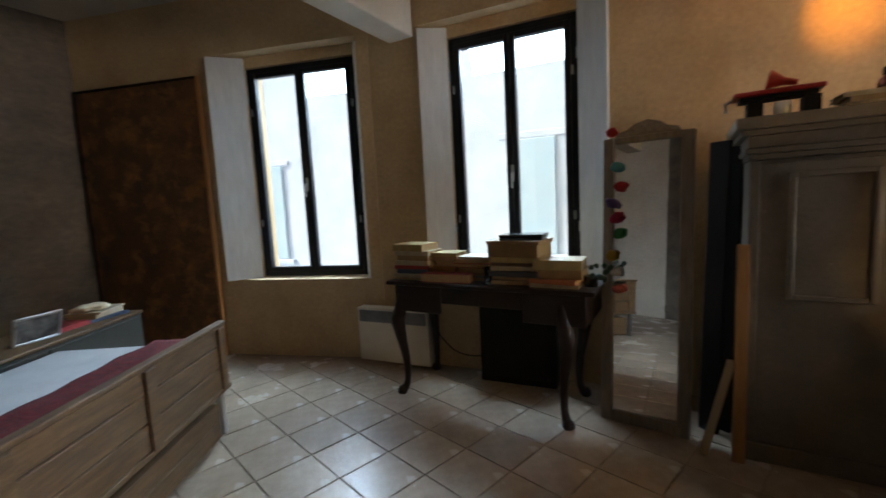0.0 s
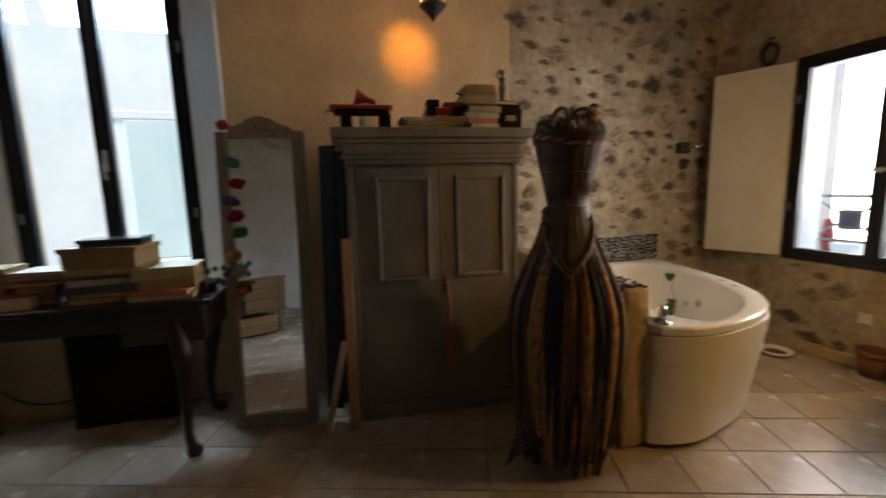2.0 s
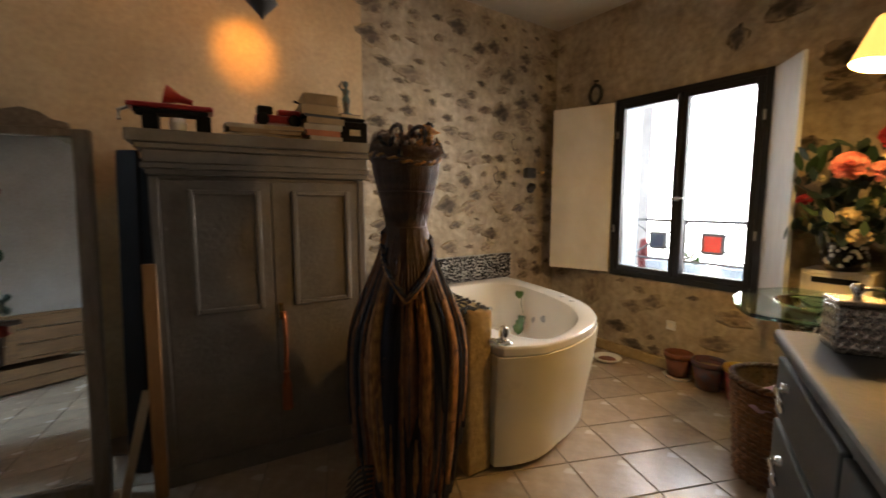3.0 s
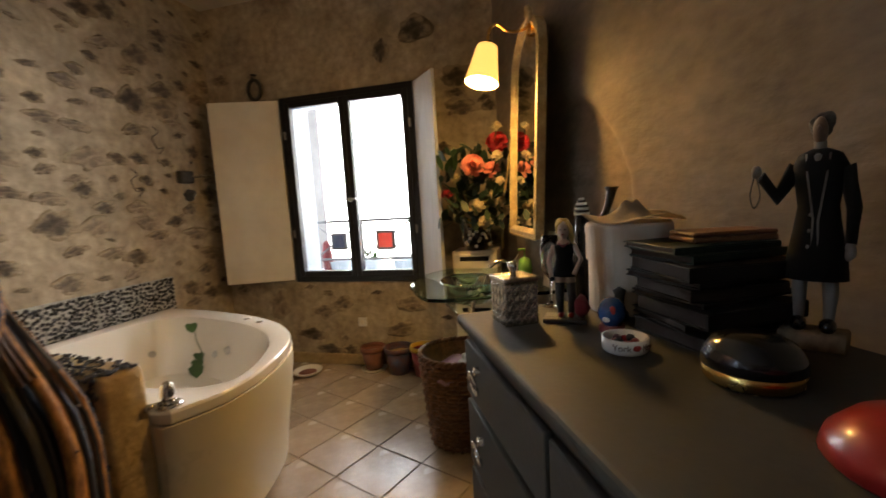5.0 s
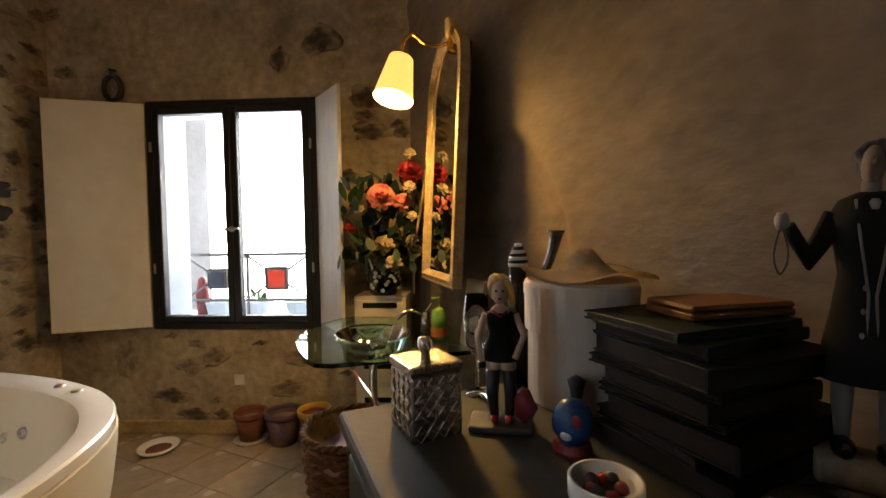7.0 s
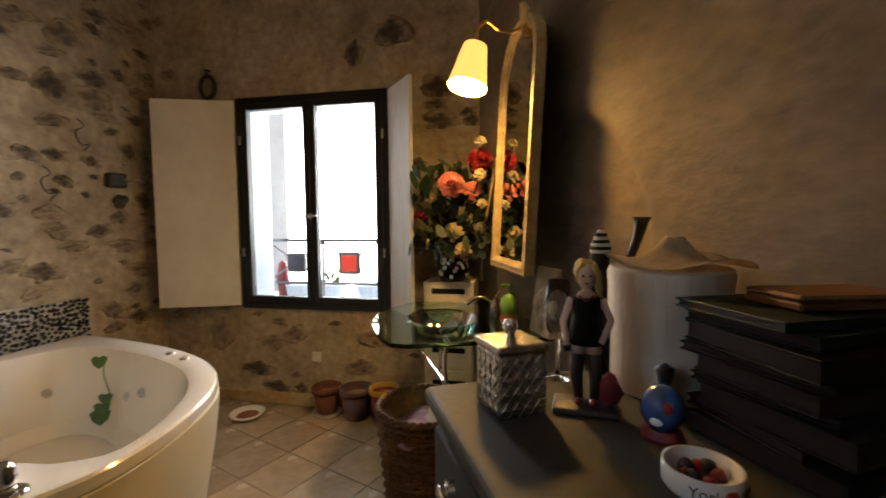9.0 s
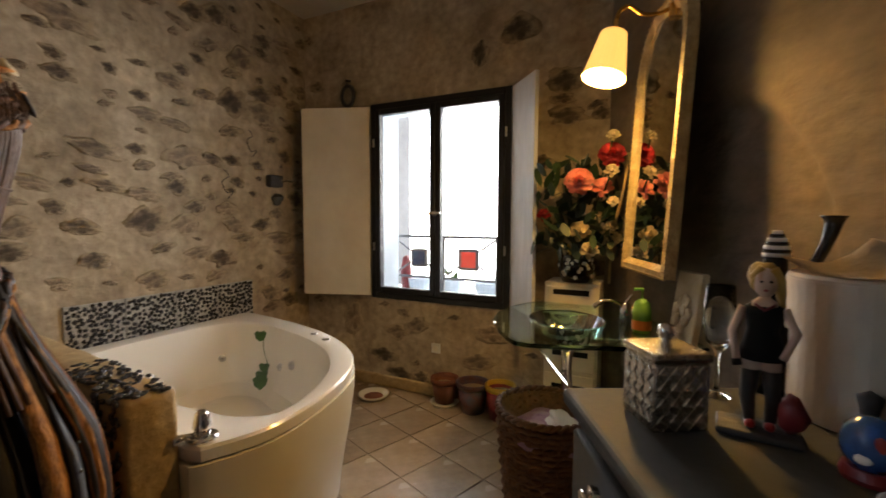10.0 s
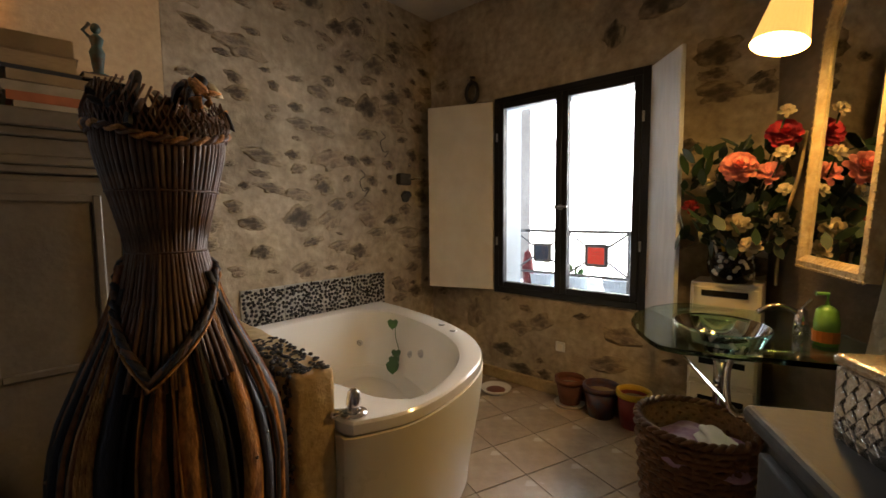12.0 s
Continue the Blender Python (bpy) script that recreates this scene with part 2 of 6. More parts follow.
PURPLE = mat("purple_linen", (0.20, 0.06, 0.20), 0.9, (0.40, 0.30, 0.40), 8, bump=0.3)
GREYFACADE = mat("weathered_grey_render", (0.15, 0.152, 0.16), 0.9, (0.10, 0.10, 0.105), 2.5, bump=0.4, bscale=18, fine=0.25)
FACADE = mat("pale_facade", (0.68, 0.74, 0.80), 0.9, (0.56, 0.64, 0.71), 1.2, bump=0.3, bscale=18, fine=0.15)
PALEBLUE = mat("pale_blue_shutter", (0.44, 0.60, 0.68), 0.7, (0.50, 0.62, 0.68), 3)
SOCKETMAT = mat("white_plastic", (0.72, 0.70, 0.66), 0.35, scale=6)
PAPER = mat("page_edges", (0.50, 0.36, 0.19), 0.9, (0.34, 0.23, 0.12), 40, stretch=(1, 1, 30))
BLUEGLASS = mat("blue_globe_paint", (0.03, 0.11, 0.34), 0.15, (0.02, 0.06, 0.18), 30, coat=0.6)
SILVER = mat("silver_tin", (0.62, 0.60, 0.56), 0.22, (0.5, 0.48, 0.44), 30, metal=1, bump=0.25, bscale=110)
TAN = mat("tan_plaster", (0.46, 0.34, 0.17), 0.85, (0.34, 0.24, 0.11), 9, bump=0.8, bscale=30, fine=0.4)
# weak red emission stands in for daylight coming through the opaque square
STAINRED = mat("red_stained_glass", (0.70, 0.06, 0.04), 0.25, (0.55, 0.04, 0.03), 8, emit=(1, 0.1, 0.06), strength=0.35)
STAINBLUE = mat("blue_stained_glass", (0.04, 0.08, 0.14), 0.25, (0.1, 0.1, 0.15), 14)
GREYIRON = mat("grey_iron", (0.22, 0.22, 0.23), 0.6, scale=10)
COVERS = [mat("book_cover", c, 0.5, scale=9, bump=0.05) for c in (
    (0.30, 0.17, 0.06), (0.32, 0.21, 0.10), (0.26, 0.022, 0.02), (0.03, 0.03, 0.035), (0.44, 0.36, 0.25), (0.10, 0.05, 0.03), (0.05, 0.08, 0.14), (0.36, 0.26, 0.10), (0.46, 0.14, 0.05))]


# ---- mesh helpers ----
def part(name, bm, material, parent=None, label="", smooth=False, m=None):
    me = bpy.data.meshes.new(name)
    bmesh.ops.recalc_face_normals(bm, faces=bm.faces)
    bm.to_mesh(me)
    bm.free()
    me.materials.append(material)
    if smooth:
        for p in me.polygons:
            p.use_smooth = True
    ob = new(name, me)
    if parent:
        ob.parent = parent
    if m is not None:
        ob.matrix_local = m
    return tagged(ob, label)


def like(ob, m, name=None):
    """Another piece on the same mesh under the same parent."""
    o = new(name or ob.name.split(".")[0], ob.data)
    o.parent = ob.parent
    o.matrix_local = m
    return o


def thing(name, m, label, category, group="", kind=""):
    ob = new(name)
    ob.empty_display_size = 0.1
    ob.matrix_world = m
    return tagged(ob, label, category, group, kind)


def box(bm, x0, x1, y0, y1, z0, z1, bev=0.0, seg=1):
    m = Matrix.Translation(((x0 + x1) / 2, (y0 + y1) / 2, (z0 + z1) / 2)) @ Matrix.Diagonal((x1 - x0, y1 - y0, z1 - z0, 1))
    r = bmesh.ops.create_cube(bm, size=1, matrix=m)
    if bev:
        edges = list({e for v in r["verts"] for e in v.link_edges})
        bmesh.ops.bevel(bm, geom=edges, offset=bev, segments=seg, affect="EDGES", profile=0.5)
    return bm


def B(x0, x1, y0, y1, z0, z1, bev=0.004, seg=1):
    return box(bmesh.new(), x0, x1, y0, y1, z0, z1, bev, seg)


def lathe(profile, n=24, bm=None, m=Matrix()):
    """Turns (r, z) pairs round the z axis."""
    bm = bm or bmesh.new()
    rings = []
    for r, z in profile:
        if r < 1e-5:
            rings.append([bm.verts.new(m @ Vector((0, 0, z)))])
        else:
            rings.append([bm.verts.new(m @ Vector((r * math.cos(2 * math.pi * k / n), r * math.sin(2 * math.pi * k / n), z))) for k in range(n)])
    for a, b in zip(rings, rings[1:]):
        for k in range(n):
            q = [a[k % len(a)], a[(k + 1) % len(a)], b[(k + 1) % len(b)], b[k % len(b)]]
            q = list(dict.fromkeys(q))
            if len(q) > 2:
                bm.faces.new(q)
    return bm


def tube(points, r, n=8, bm=None, closed=False):
    """A round bar along points; r is one radius or one for each point."""
    bm = bm or bmesh.new()
    pts = [Vector(p) for p in points]
    rs = r if isinstance(r, (list, tuple)) else [r] * len(pts)
    rings = []
    up = Vector((0.13, 0.21, 0.97))
    for i, p in enumerate(pts):
        d = pts[(i + 1) % len(pts)] - pts[i - 1] if closed else pts[min(i + 1, len(pts) - 1)] - pts[max(i - 1, 0)]
        d.normalize()
        a = d.cross(up)
        if a.length < 0.05:
            a = d.cross(Vector((1, 0, 0)))
        a.normalize()
        b = d.cross(a)
        rings.append([bm.verts.new(p + rs[i] * (math.cos(2 * math.pi * k / n) * a + math.sin(2 * math.pi * k / n) * b)) for k in range(n)])
    pairs = list(zip(rings, rings[1:])) + ([(rings[-1], rings[0])] if closed else [])
    for a, b in pairs:
        for k in range(n):
            bm.faces.new([a[k], a[(k + 1) % n], b[(k + 1) % n], b[k]])
    if not closed:
        bm.faces.new(rings[0])
        bm.faces.new(rings[-1][::-1])
    return bm


def smoothline(pts, steps=6):
    """Catmull-Rom through points."""
    pts = [Vector(p) for p in pts]
    out = []
    for i in range(len(pts) - 1):
        p0, p1, p2, p3 = pts[max(i - 1, 0)], pts[i], pts[i + 1], pts[min(i + 2, len(pts) - 1)]
        for k in range(steps):
            t = k / steps
            out.append(0.5 * (2 * p1 + (p2 - p0) * t + (2 * p0 - 5 * p1 + 4 * p2 - p3) * t * t + (3 * p1 - p0 - 3 * p2 + p3) * t ** 3))
    return out + [pts[-1]]


def prism(outline, z0, z1, bm=None):
    """A flat outline of (x, y) raised from z0 to z1."""
    bm = bm or bmesh.new()
    a = [bm.verts.new((x, y, z0)) for x, y in outline]
    b = [bm.verts.new((x, y, z1)) for x, y in outline]
    bm.faces.new(a[::-1])
    bm.faces.new(b)
    for i in range(len(a)):
        j = (i + 1) % len(a)
        bm.faces.new([a[i], a[j], b[j], b[i]])
    return bm


def blob(r, sx=1, sy=1, sz=1, rough=0.15, sub=2, seed=0, m=Matrix(), bm=None):
    bm = bm or bmesh.new()
    v = bmesh.ops.create_icosphere(bm, subdivisions=sub, radius=r)["verts"]
    for p in v:
        f = 1 + rough * noise.noise(p.co / r * 1.3 + Vector((seed * 7.1, seed * 3.3, 0)))
        p.co = m @ Vector((p.co.x * sx * f, p.co.y * sy * f, p.co.z * sz * f))
    return bm


def holed(us, zs, y0, y1, holes, bm):
    """Slab from y0 to y1 over us x zs with rectangular holes."""
    u = sorted({us[0], us[1], *[h[0] for h in holes], *[h[1] for h in holes]})
    z = sorted({zs[0], zs[1], *[h[2] for h in holes], *[h[3] for h in holes]})
    for a, b in zip(u, u[1:]):
        for c, d in zip(z, z[1:]):
            if not any(h[0] <= (a + b) / 2 <= h[1] and h[2] <= (c + d) / 2 <= h[3] for h in holes):
                box(bm, a, b, y0, y1, c, d)
    return bm


# ---- structure ----
H = 3.15
floor = tagged(part("floor", prism([(-6.2, -1.6), (3.3, -1.6), (3.3, 4.9), (-6.2, 4.9)], -0.12, -0.006), GROUT), "pale grey grout bed under square beige floor tiles", "floor", kind="structure")
ceiling = tagged(part("ceiling", prism([(-6.2, -1.6), (3.3, -1.6), (3.3, 4.9), (-6.2, 4.9)], H, H + 0.15), CEIL), "off-white plastered ceiling in deep shade", "ceiling", kind="structure")
tagged(part("ceiling", B(0.45, 3.3, -1.6, 4.9, 2.875, H - 0.002, 0), CEIL), "lower off-white plastered ceiling over the bath", "ceiling", kind="structure")
ground = tagged(part("ground", prism([(-400, -400), (400, -400), (400, 400), (-400, 400)], -4.3, -4.2), FACADE), "pale paved courtyard ground far below the windows", "ground", kind="structure")

bm = holed((-2.9, 0.255), (0, H), 0, 0.14, [(-1.20, 0.15, 0.694, 2.66)], bmesh.new())
holed((-2.9, 0.20), (0, H), 0.14, 0.40, [(-0.97, 0.08, 0.69, 2.57)], bm)
wall_a = tagged(part("wall_1", bm, PLASTER, m=MA), "ochre limewashed wall with a deep window recess", "wall", kind="structure")
bm = holed((-1.17, 2.50), (0, H), 0, 0.12, [(-0.735, 0.615, 0.664, 2.62)], bmesh.new())
holed((-1.10, 2.50), (0, H), 0.12, 0.40, [(-0.54, 0.42, 0.66, 2.53)], bm)
wall_b = tagged(part("wall_2", bm, PLASTER, m=MB), "ochre limewashed wall with a deep window recess", "wall", kind="structure")
wall_stone = tagged(part("wall_3", B(2.502, 5.0, 0, 0.40, 0, H, 0), MORTAR, m=MB), "rubble stone wall with pale lime mortar", "wall", kind="structure")
bm = holed((-1.75, 1.2), (0, H), 0, 0.08, [(-0.77, 0.32, 0.68, 2.12)], bmesh.new())
tagged(part("wall_8", holed((-1.75, 1.2), (-4.2, H + 2), 0.081, 0.34, [(-0.75, 0.30, 0.70, 2.10)], bmesh.new()), FACADE, m=MC), "pale rendered outer face of the window wall", "wall", kind="structure")
wall_c = tagged(part("wall_4", bm, MORTAR, m=MC), "rubble stone wall with patchy lime mortar around a window", "wall", kind="structure")


def trowelled(u0, u1, step):
    """Rendered wall face with trowel drags and the shallow edge of a walled-up arch."""
    bm = B(u0, u1, -0.3, -0.05, 0, H, 0)
    nu, nz = int((u1 - u0) / step), int(H / step)
    grid = []
    for i in range(nu + 1):
        row = []
        for j in range(nz + 1):
            u, z = u0 + (u1 - u0) * i / nu, H * j / nz
            y = 0.006 * noise.noise(Vector((u * 1.1, z * 1.4, 3))) + 0.009 * noise.noise(Vector((u * 1.7 - z * 2.2, z * 8 + u * 3.0, 0))) * (0.30 + max(0, noise.noise(Vector((u * 1.3, z * 1.3, 9)))) * 2.6)
            y += 0.0025 * noise.noise(Vector((u * 9, z * 13, 5)))
            wave = 0.05 * noise.noise(Vector((u * 3, z * 3, 1)))
            d = math.hypot((u - 2.80) / 0.66, max(z - 1.15, 0) / 0.58) - 1 + wave
            y -= 0.030 * min(1, max(0, -d / 0.05 + 0.5))
            if 0 < d < 0.5:
                y += 0.012 * (1 - d / 0.5)
            row.append(bm.verts.new((u, y - 0.010, z)))
        grid.append(row)
    for a, b in zip(grid, grid[1:]):
        for k in range(nz):
            f = bm.faces.new([a[k], b[k], b[k + 1], a[k + 1]])
            f.smooth = True
    return bm


wall_d = tagged(part("wall_5", trowelled(-2.8, 4.2, 0.03), PLASTER_GREY, m=MD), "rough grey-brown rendered wall with trowel marks", "wall", kind="structure")
tagged(part("wall_6", B(-6.2, -5.72, -1.6, 4.2, 0, H, 0), PLASTER_GREY), "grey plastered end wall behind the bed", "wall", kind="structure")
tagged(part("wall_7", B(-5.8, -2.2, -1.6, -1.17, 0, H, 0), PALEPLASTER), "pale limewashed wall", "wall", kind="structure")
tagged(part("beam", B(-2.68, -2.46, -0.5, 3.86, 2.52, 2.82, 0.012, 2), CEIL), "whitewashed ceiling beam ending over the window pier", "beam", kind="structure")
tagged(part("baseboard", B(-1.40, 0.66, -0.028, 0, 0, 0.085, 0.006), TAN, m=MC), "low rough stone skirting", "baseboard", kind="structure")


def window(name, m, u0, u1, z0, z1, y, label):
    w = thing(name, m, label, "window", kind="structure")
    bm = bmesh.new()
    f = 0.045
    for r in ((u0, u0 + f, z0, z1), (u1 - f, u1, z0, z1), (u0 + f, u1 - f, z1 - f, z1), (u0 + f, u1 - f, z0, z0 + f)):
        box(bm, r[0], r[1], y, y + 0.07, r[2], r[3], 0.004)
    part("window_frame", bm, BLACKFRAME, w)
    mid = (u0 + u1) / 2
    for a, b in ((u0 + f, mid), (mid, u1 - f)):
        bm = bmesh.new()
        s = 0.042
        a, b = a + 0.001, b - 0.001
        for r in ((a, a + s, z0 + f, z1 - f), (b - s, b, z0 + f, z1 - f), (a + s, b - s, z1 - f - s, z1 - f), (a + s, b - s, z0 + f, z0 + f + s)):
            box(bm, r[0], r[1], y - 0.012, y + 0.045, r[2], r[3], 0.005)
        sash = part("sash", bm, BLACKFRAME, w)
        p = part("pane", B(a + s - 0.004, b - s + 0.004, y + 0.014, y + 0.020, z0 + f + s - 0.004, z1 - f - s + 0.004, 0), GLASS, sash)
        p.visible_shadow = False
        for hz in (z0 + 0.25 * (z1 - z0), z0 + 0.78 * (z1 - z0)):
            hx = a - 0.012 if a < mid - 0.1 else b + 0.012
            part("hinge", lathe([(0, 0), (0.008, 0), (0.008, 0.06), (0, 0.06)], 8), STEEL, sash, m=pose(hx, y - 0.014, hz))
    hz = z0 + 0.44 * (z1 - z0)
    if y < 0:
        bm = lathe([(0, 0), (0.020, 0), (0.018, 0.010), (0, 0.012)], 16, None, pose(mid, y - 0.012, hz, 90, 0, 0))
        tube([(mid, y - 0.02, hz), (mid, y - 0.05, hz), (mid + 0.012, y - 0.055, hz), (mid + 0.062, y - 0.052, hz + 0.004)], [0.008, 0.009, 0.010, 0.007], 8, bm)
        tube([(mid, y - 0.05, hz), (mid - 0.026, y - 0.052, hz)], [0.009, 0.012], 8, bm)
    else:
        bm = B(mid - 0.012, mid + 0.012, y - 0.022, y - 0.011, hz - 0.06, hz + 0.06, 0.003)
        tube([(mid, y - 0.02, hz), (mid, y - 0.05, hz), (mid, y - 0.055, hz - 0.02), (mid + 0.003, y - 0.055, hz - 0.11)], 0.008, 8, bm)
    part("handle", bm, STEEL, w, "satin metal lever handle")
    return w


window("window_1", MA, -0.96, 0.07, 0.70, 2.56, 0.15, "tall black-framed double casement window, closed")
window("window_2", MB, -0.53, 0.41, 0.67, 2.52, 0.13, "tall black-framed double casement window, closed")
window("window_3", MC, -0.77, 0.32, 0.68, 2.125, -0.02, "black-framed double casement window over a balcony, closed")


def shutter(m0, p0, p1, z0, z1, material, label):
    """A boarded inner shutter leaf that stands from p0 to p1."""
    a, b = Vector((*p0, 0)), Vector((*p1, 0))
    d = b - a
    ang = math.degrees(math.atan2(d.y, d.x))
    t = thing("shutter", m0 @ pose(*a[:2], 0, 0, 0, ang), label, "shutter")
    part("panel", B(0, d.length, -0.012, 0.012, z0, z1, 0.004), material, t)
    for hz in (z0 + 0.2 * (z1 - z0), z0 + 0.8 * (z1 - z0)):
        part("hinge", lathe([(0, 0), (0.007, 0), (0.007, 0.07), (0, 0.07)], 8), STEEL, t, m=pose(-0.008, 0, hz))
    return t


shutter(MA, (-0.965, 0.13), (-1.225, -0.03), 0.69, 2.65, WHITEPAINT, "white painted inner shutter folded open against the recess")
shutter(MA, (0.085, 0.13), (0.145, 0.0), 0.69, 2.62, WHITEPAINT, "white painted inner shutter folded open against the recess")
shutter(MB, (-0.535, 0.11), (-0.73, -0.01), 0.66, 2.60, WHITEPAINT, "white painted inner shutter folded open against the recess")
shutter(MB, (0.415, 0.11), (0.61, -0.01), 0.66, 2.60, WHITEPAINT, "white painted inner shutter folded open against the recess")
shutter(Matrix(), (2.77, 3.775), (2.545, 4.255), 0.695, 2.11, CREAM, "cream painted inner shutter swung open beside the window")
shutter(Matrix(), (2.875, 2.67), (2.65, 2.44), 0.695, 2.115, WHITEPAINT, "white painted inner shutter swung open beside the window")

# outside: courtyard facade opposite, neighbour's wall, balcony
fac = thing("house", pose(-3.0, 7.4, 0, 0, 0, 10), "pale plastered house across the narrow courtyard", "house")
part("wall", B(-7, 7, 0, 0.4, -4.2, 9.0, 0), FACADE, fac)
for wx, wz in ((-4.75, 0.4), (0.25, 0.45), (4.6, 0.4)):
    w = part("window", B(wx - 0.34, wx + 0.34, -0.05, -0.002, wz, wz + 1.75, 0.01), PALEBLUE, fac, "pale blue closed shutters")
    part("frame", B(wx - 0.5, wx + 0.5, -0.03, -0.004, wz + 1.76, wz + 1.86, 0.01), FACADE, w)
    part("sill", B(wx - 0.5, wx + 0.5, -0.10, -0.002, wz - 0.1, wz - 0.01, 0.01), FACADE, w)
nb = thing("house", pose(4.9, 4.55, 0, 0, 0, 0), "pale plastered neighbouring house beside the balcony", "house")
part("wall", B(-1.7, -0.54, 0, 3.0, -4.2, 6.0, 0), GREYFACADE, nb)

def multi(name, pieces, m, label, category, smooth=True):
    """One plain mesh of several coloured bodies, for a figure."""
    me = bpy.data.meshes.new(name)
    out = bmesh.new()
    mats = []
    for bm, ma in pieces:
        if ma not in mats:
            mats.append(ma)
        k = mats.index(ma)
        for f in bm.faces:
            f.material_index = k
            f.smooth = smooth
        tmp = bpy.data.meshes.new("tmp")
        bmesh.ops.recalc_face_normals(bm, faces=bm.faces)
        bm.to_mesh(tmp)
        bm.free()
        out.from_mesh(tmp)
        bpy.data.meshes.remove(tmp)
    out.to_mesh(me)
    out.free()
    for ma in mats:
        me.materials.append(ma)
    ob = new(name, me)
    ob.matrix_world = m
    return tagged(ob, label, category)


rnd = random.Random(4)

# ---- balcony outside window_3 ----
rail = thing("balcony_railing", MC, "grey wrought-iron balcony railing with coloured glass squares", "railing")
for z in (0.80, 1.135):
    part("bar", tube([(-1.3, 0.40, z), (1.0, 0.40, z)], 0.012, 6), GREYIRON, rail)
for u in (-1.3, -0.83, -0.36, 0.09, 0.55, 1.0):
    part("post", tube([(u, 0.40, 0.62), (u, 0.40, 1.135)], 0.011, 6), GREYIRON, rail)
for a, b in ((-0.83, -0.36), (-0.36, 0.09), (0.09, 0.55)):
    part("brace", tube([(a, 0.40, 0.81), (b, 0.40, 1.125)], 0.008, 6), GREYIRON, rail)
    part("brace", tube([(a, 0.40, 1.125), (b, 0.40, 0.81)], 0.008, 6), GREYIRON, rail)
for u, s, ma, lab in ((-0.135, 0.085, STAINRED, "red stained-glass square in a dark mount"), (-0.575, 0.075, STAINBLUE, "dark blue stained-glass square")):
    o = part("glass_square", B(u - s, u + s, 0.375, 0.392, 0.96 - s, 0.96 + s, 0.02, 3), GREYIRON, rail, lab)
    part("inset", B(u - s * 0.72, u + s * 0.72, 0.368, 0.376, 0.96 - s * 0.72, 0.96 + s * 0.72, 0.003), ma, o)
part("slab", B(-1.4, 1.1, 0.345, 1.0, 0.50, 0.62, 0.01), FACADE, rail)
for i, u in enumerate((-0.70, -0.40, -0.05, 0.2)):
    pl = thing("planter", MC @ pose(u, 0.62, 0.621), "grey planter on the balcony floor", "planter", "balcony planters")
    part("body", lathe([(0, 0), (0.09, 0), (0.12, 0.13), (0.125, 0.14), (0.11, 0.14), (0.10, 0.11), (0, 0.11)], 16), FACADE, pl)
    for k in range(3 if i % 2 else 0):
        a = k * 0.9 + i
        part("leaf", blob(0.03, 1, 0.4, 1.6, 0.2, 1, k), IVY, pl, m=pose(0.05 * math.cos(a), 0.05 * math.sin(a), 0.16 + 0.02 * (k % 3), 20 * math.cos(a), 20, a * 50))
rc = part("ornament", lathe([(0, 0), (0.04, 0.02), (0.05, 0.2), (0.03, 0.32), (0, 0.34)], 12), MAROON, None, m=MC @ pose(-0.80, 0.55, 0.621))
tagged(rc, "dark red glass column ornament on the balcony", "ornament")

# ---- wall fixtures ----
sk = thing("wall_socket", MC @ pose(-0.225, 0, 0.35), "white plastic wall socket", "socket")
part("plate", B(-0.036, 0.036, -0.012, 0.0, -0.036, 0.036, 0.006, 2), SOCKETMAT, sk)
part("insert", lathe([(0, 0), (0.020, 0), (0.020, 0.004), (0, 0.004)], 16), CREAM, sk, m=pose(0, -0.012, 0, 90, 0, 0))
rg = thing("iron_ring", MC @ pose(-0.97, 0, 2.21), "old iron ring on a staple in the stone wall", "ring")
part("ring", tube([(0.055 * math.cos(a), -0.03, 0.075 * math.sin(a)) for a in [k * math.pi / 10 for k in range(20)]], 0.014, 8, closed=True), IRON, rg, smooth=True)
part("staple", tube([(0, 0.01, 0.075), (0, -0.04, 0.085), (0, -0.045, 0.11), (0, 0.01, 0.12)], 0.01, 8), IRON, rg)
hk = thing("wall_hook", MB @ pose(4.14, 0, 1.55), "black iron bracket with a small chrome tap", "hook")
part("bracket", B(-0.075, 0.045, -0.055, 0, -0.04, 0.05, 0.012, 2), IRON, hk)
part("tap", tube([(0.02, -0.05, 0.01), (0.035, -0.10, 0.01), (0.075, -0.12, 0.008)], 0.011, 8), CHROME, hk)
part("ornament", blob(0.055, 1, 0.45, 0.8, 0.5, 3, 6), IRON, hk, "dark cast lump below the bracket", True, pose(0.02, -0.015, -0.13))
part("knob", blob(0.013, sub=2, rough=0.05), CHROME, hk, "", True, pose(0.045, -0.03, 0.12))
for u, z in ((3.72, 1.5), (3.92, 1.80)):
    wr = thing("wire_ornament", MB @ pose(u, -0.006, z), "thin rusty wire ornament on the stone wall", "ornament")
    part("wire", tube(smoothline([(0, 0, 0.1), (0.03, -0.01, 0.06), (-0.02, -0.01, 0.02), (0.01, -0.01, -0.05), (0.06, -0.01, -0.04), (0.02, -0.01, -0.09)], 5), 0.003, 5), IRON, wr)

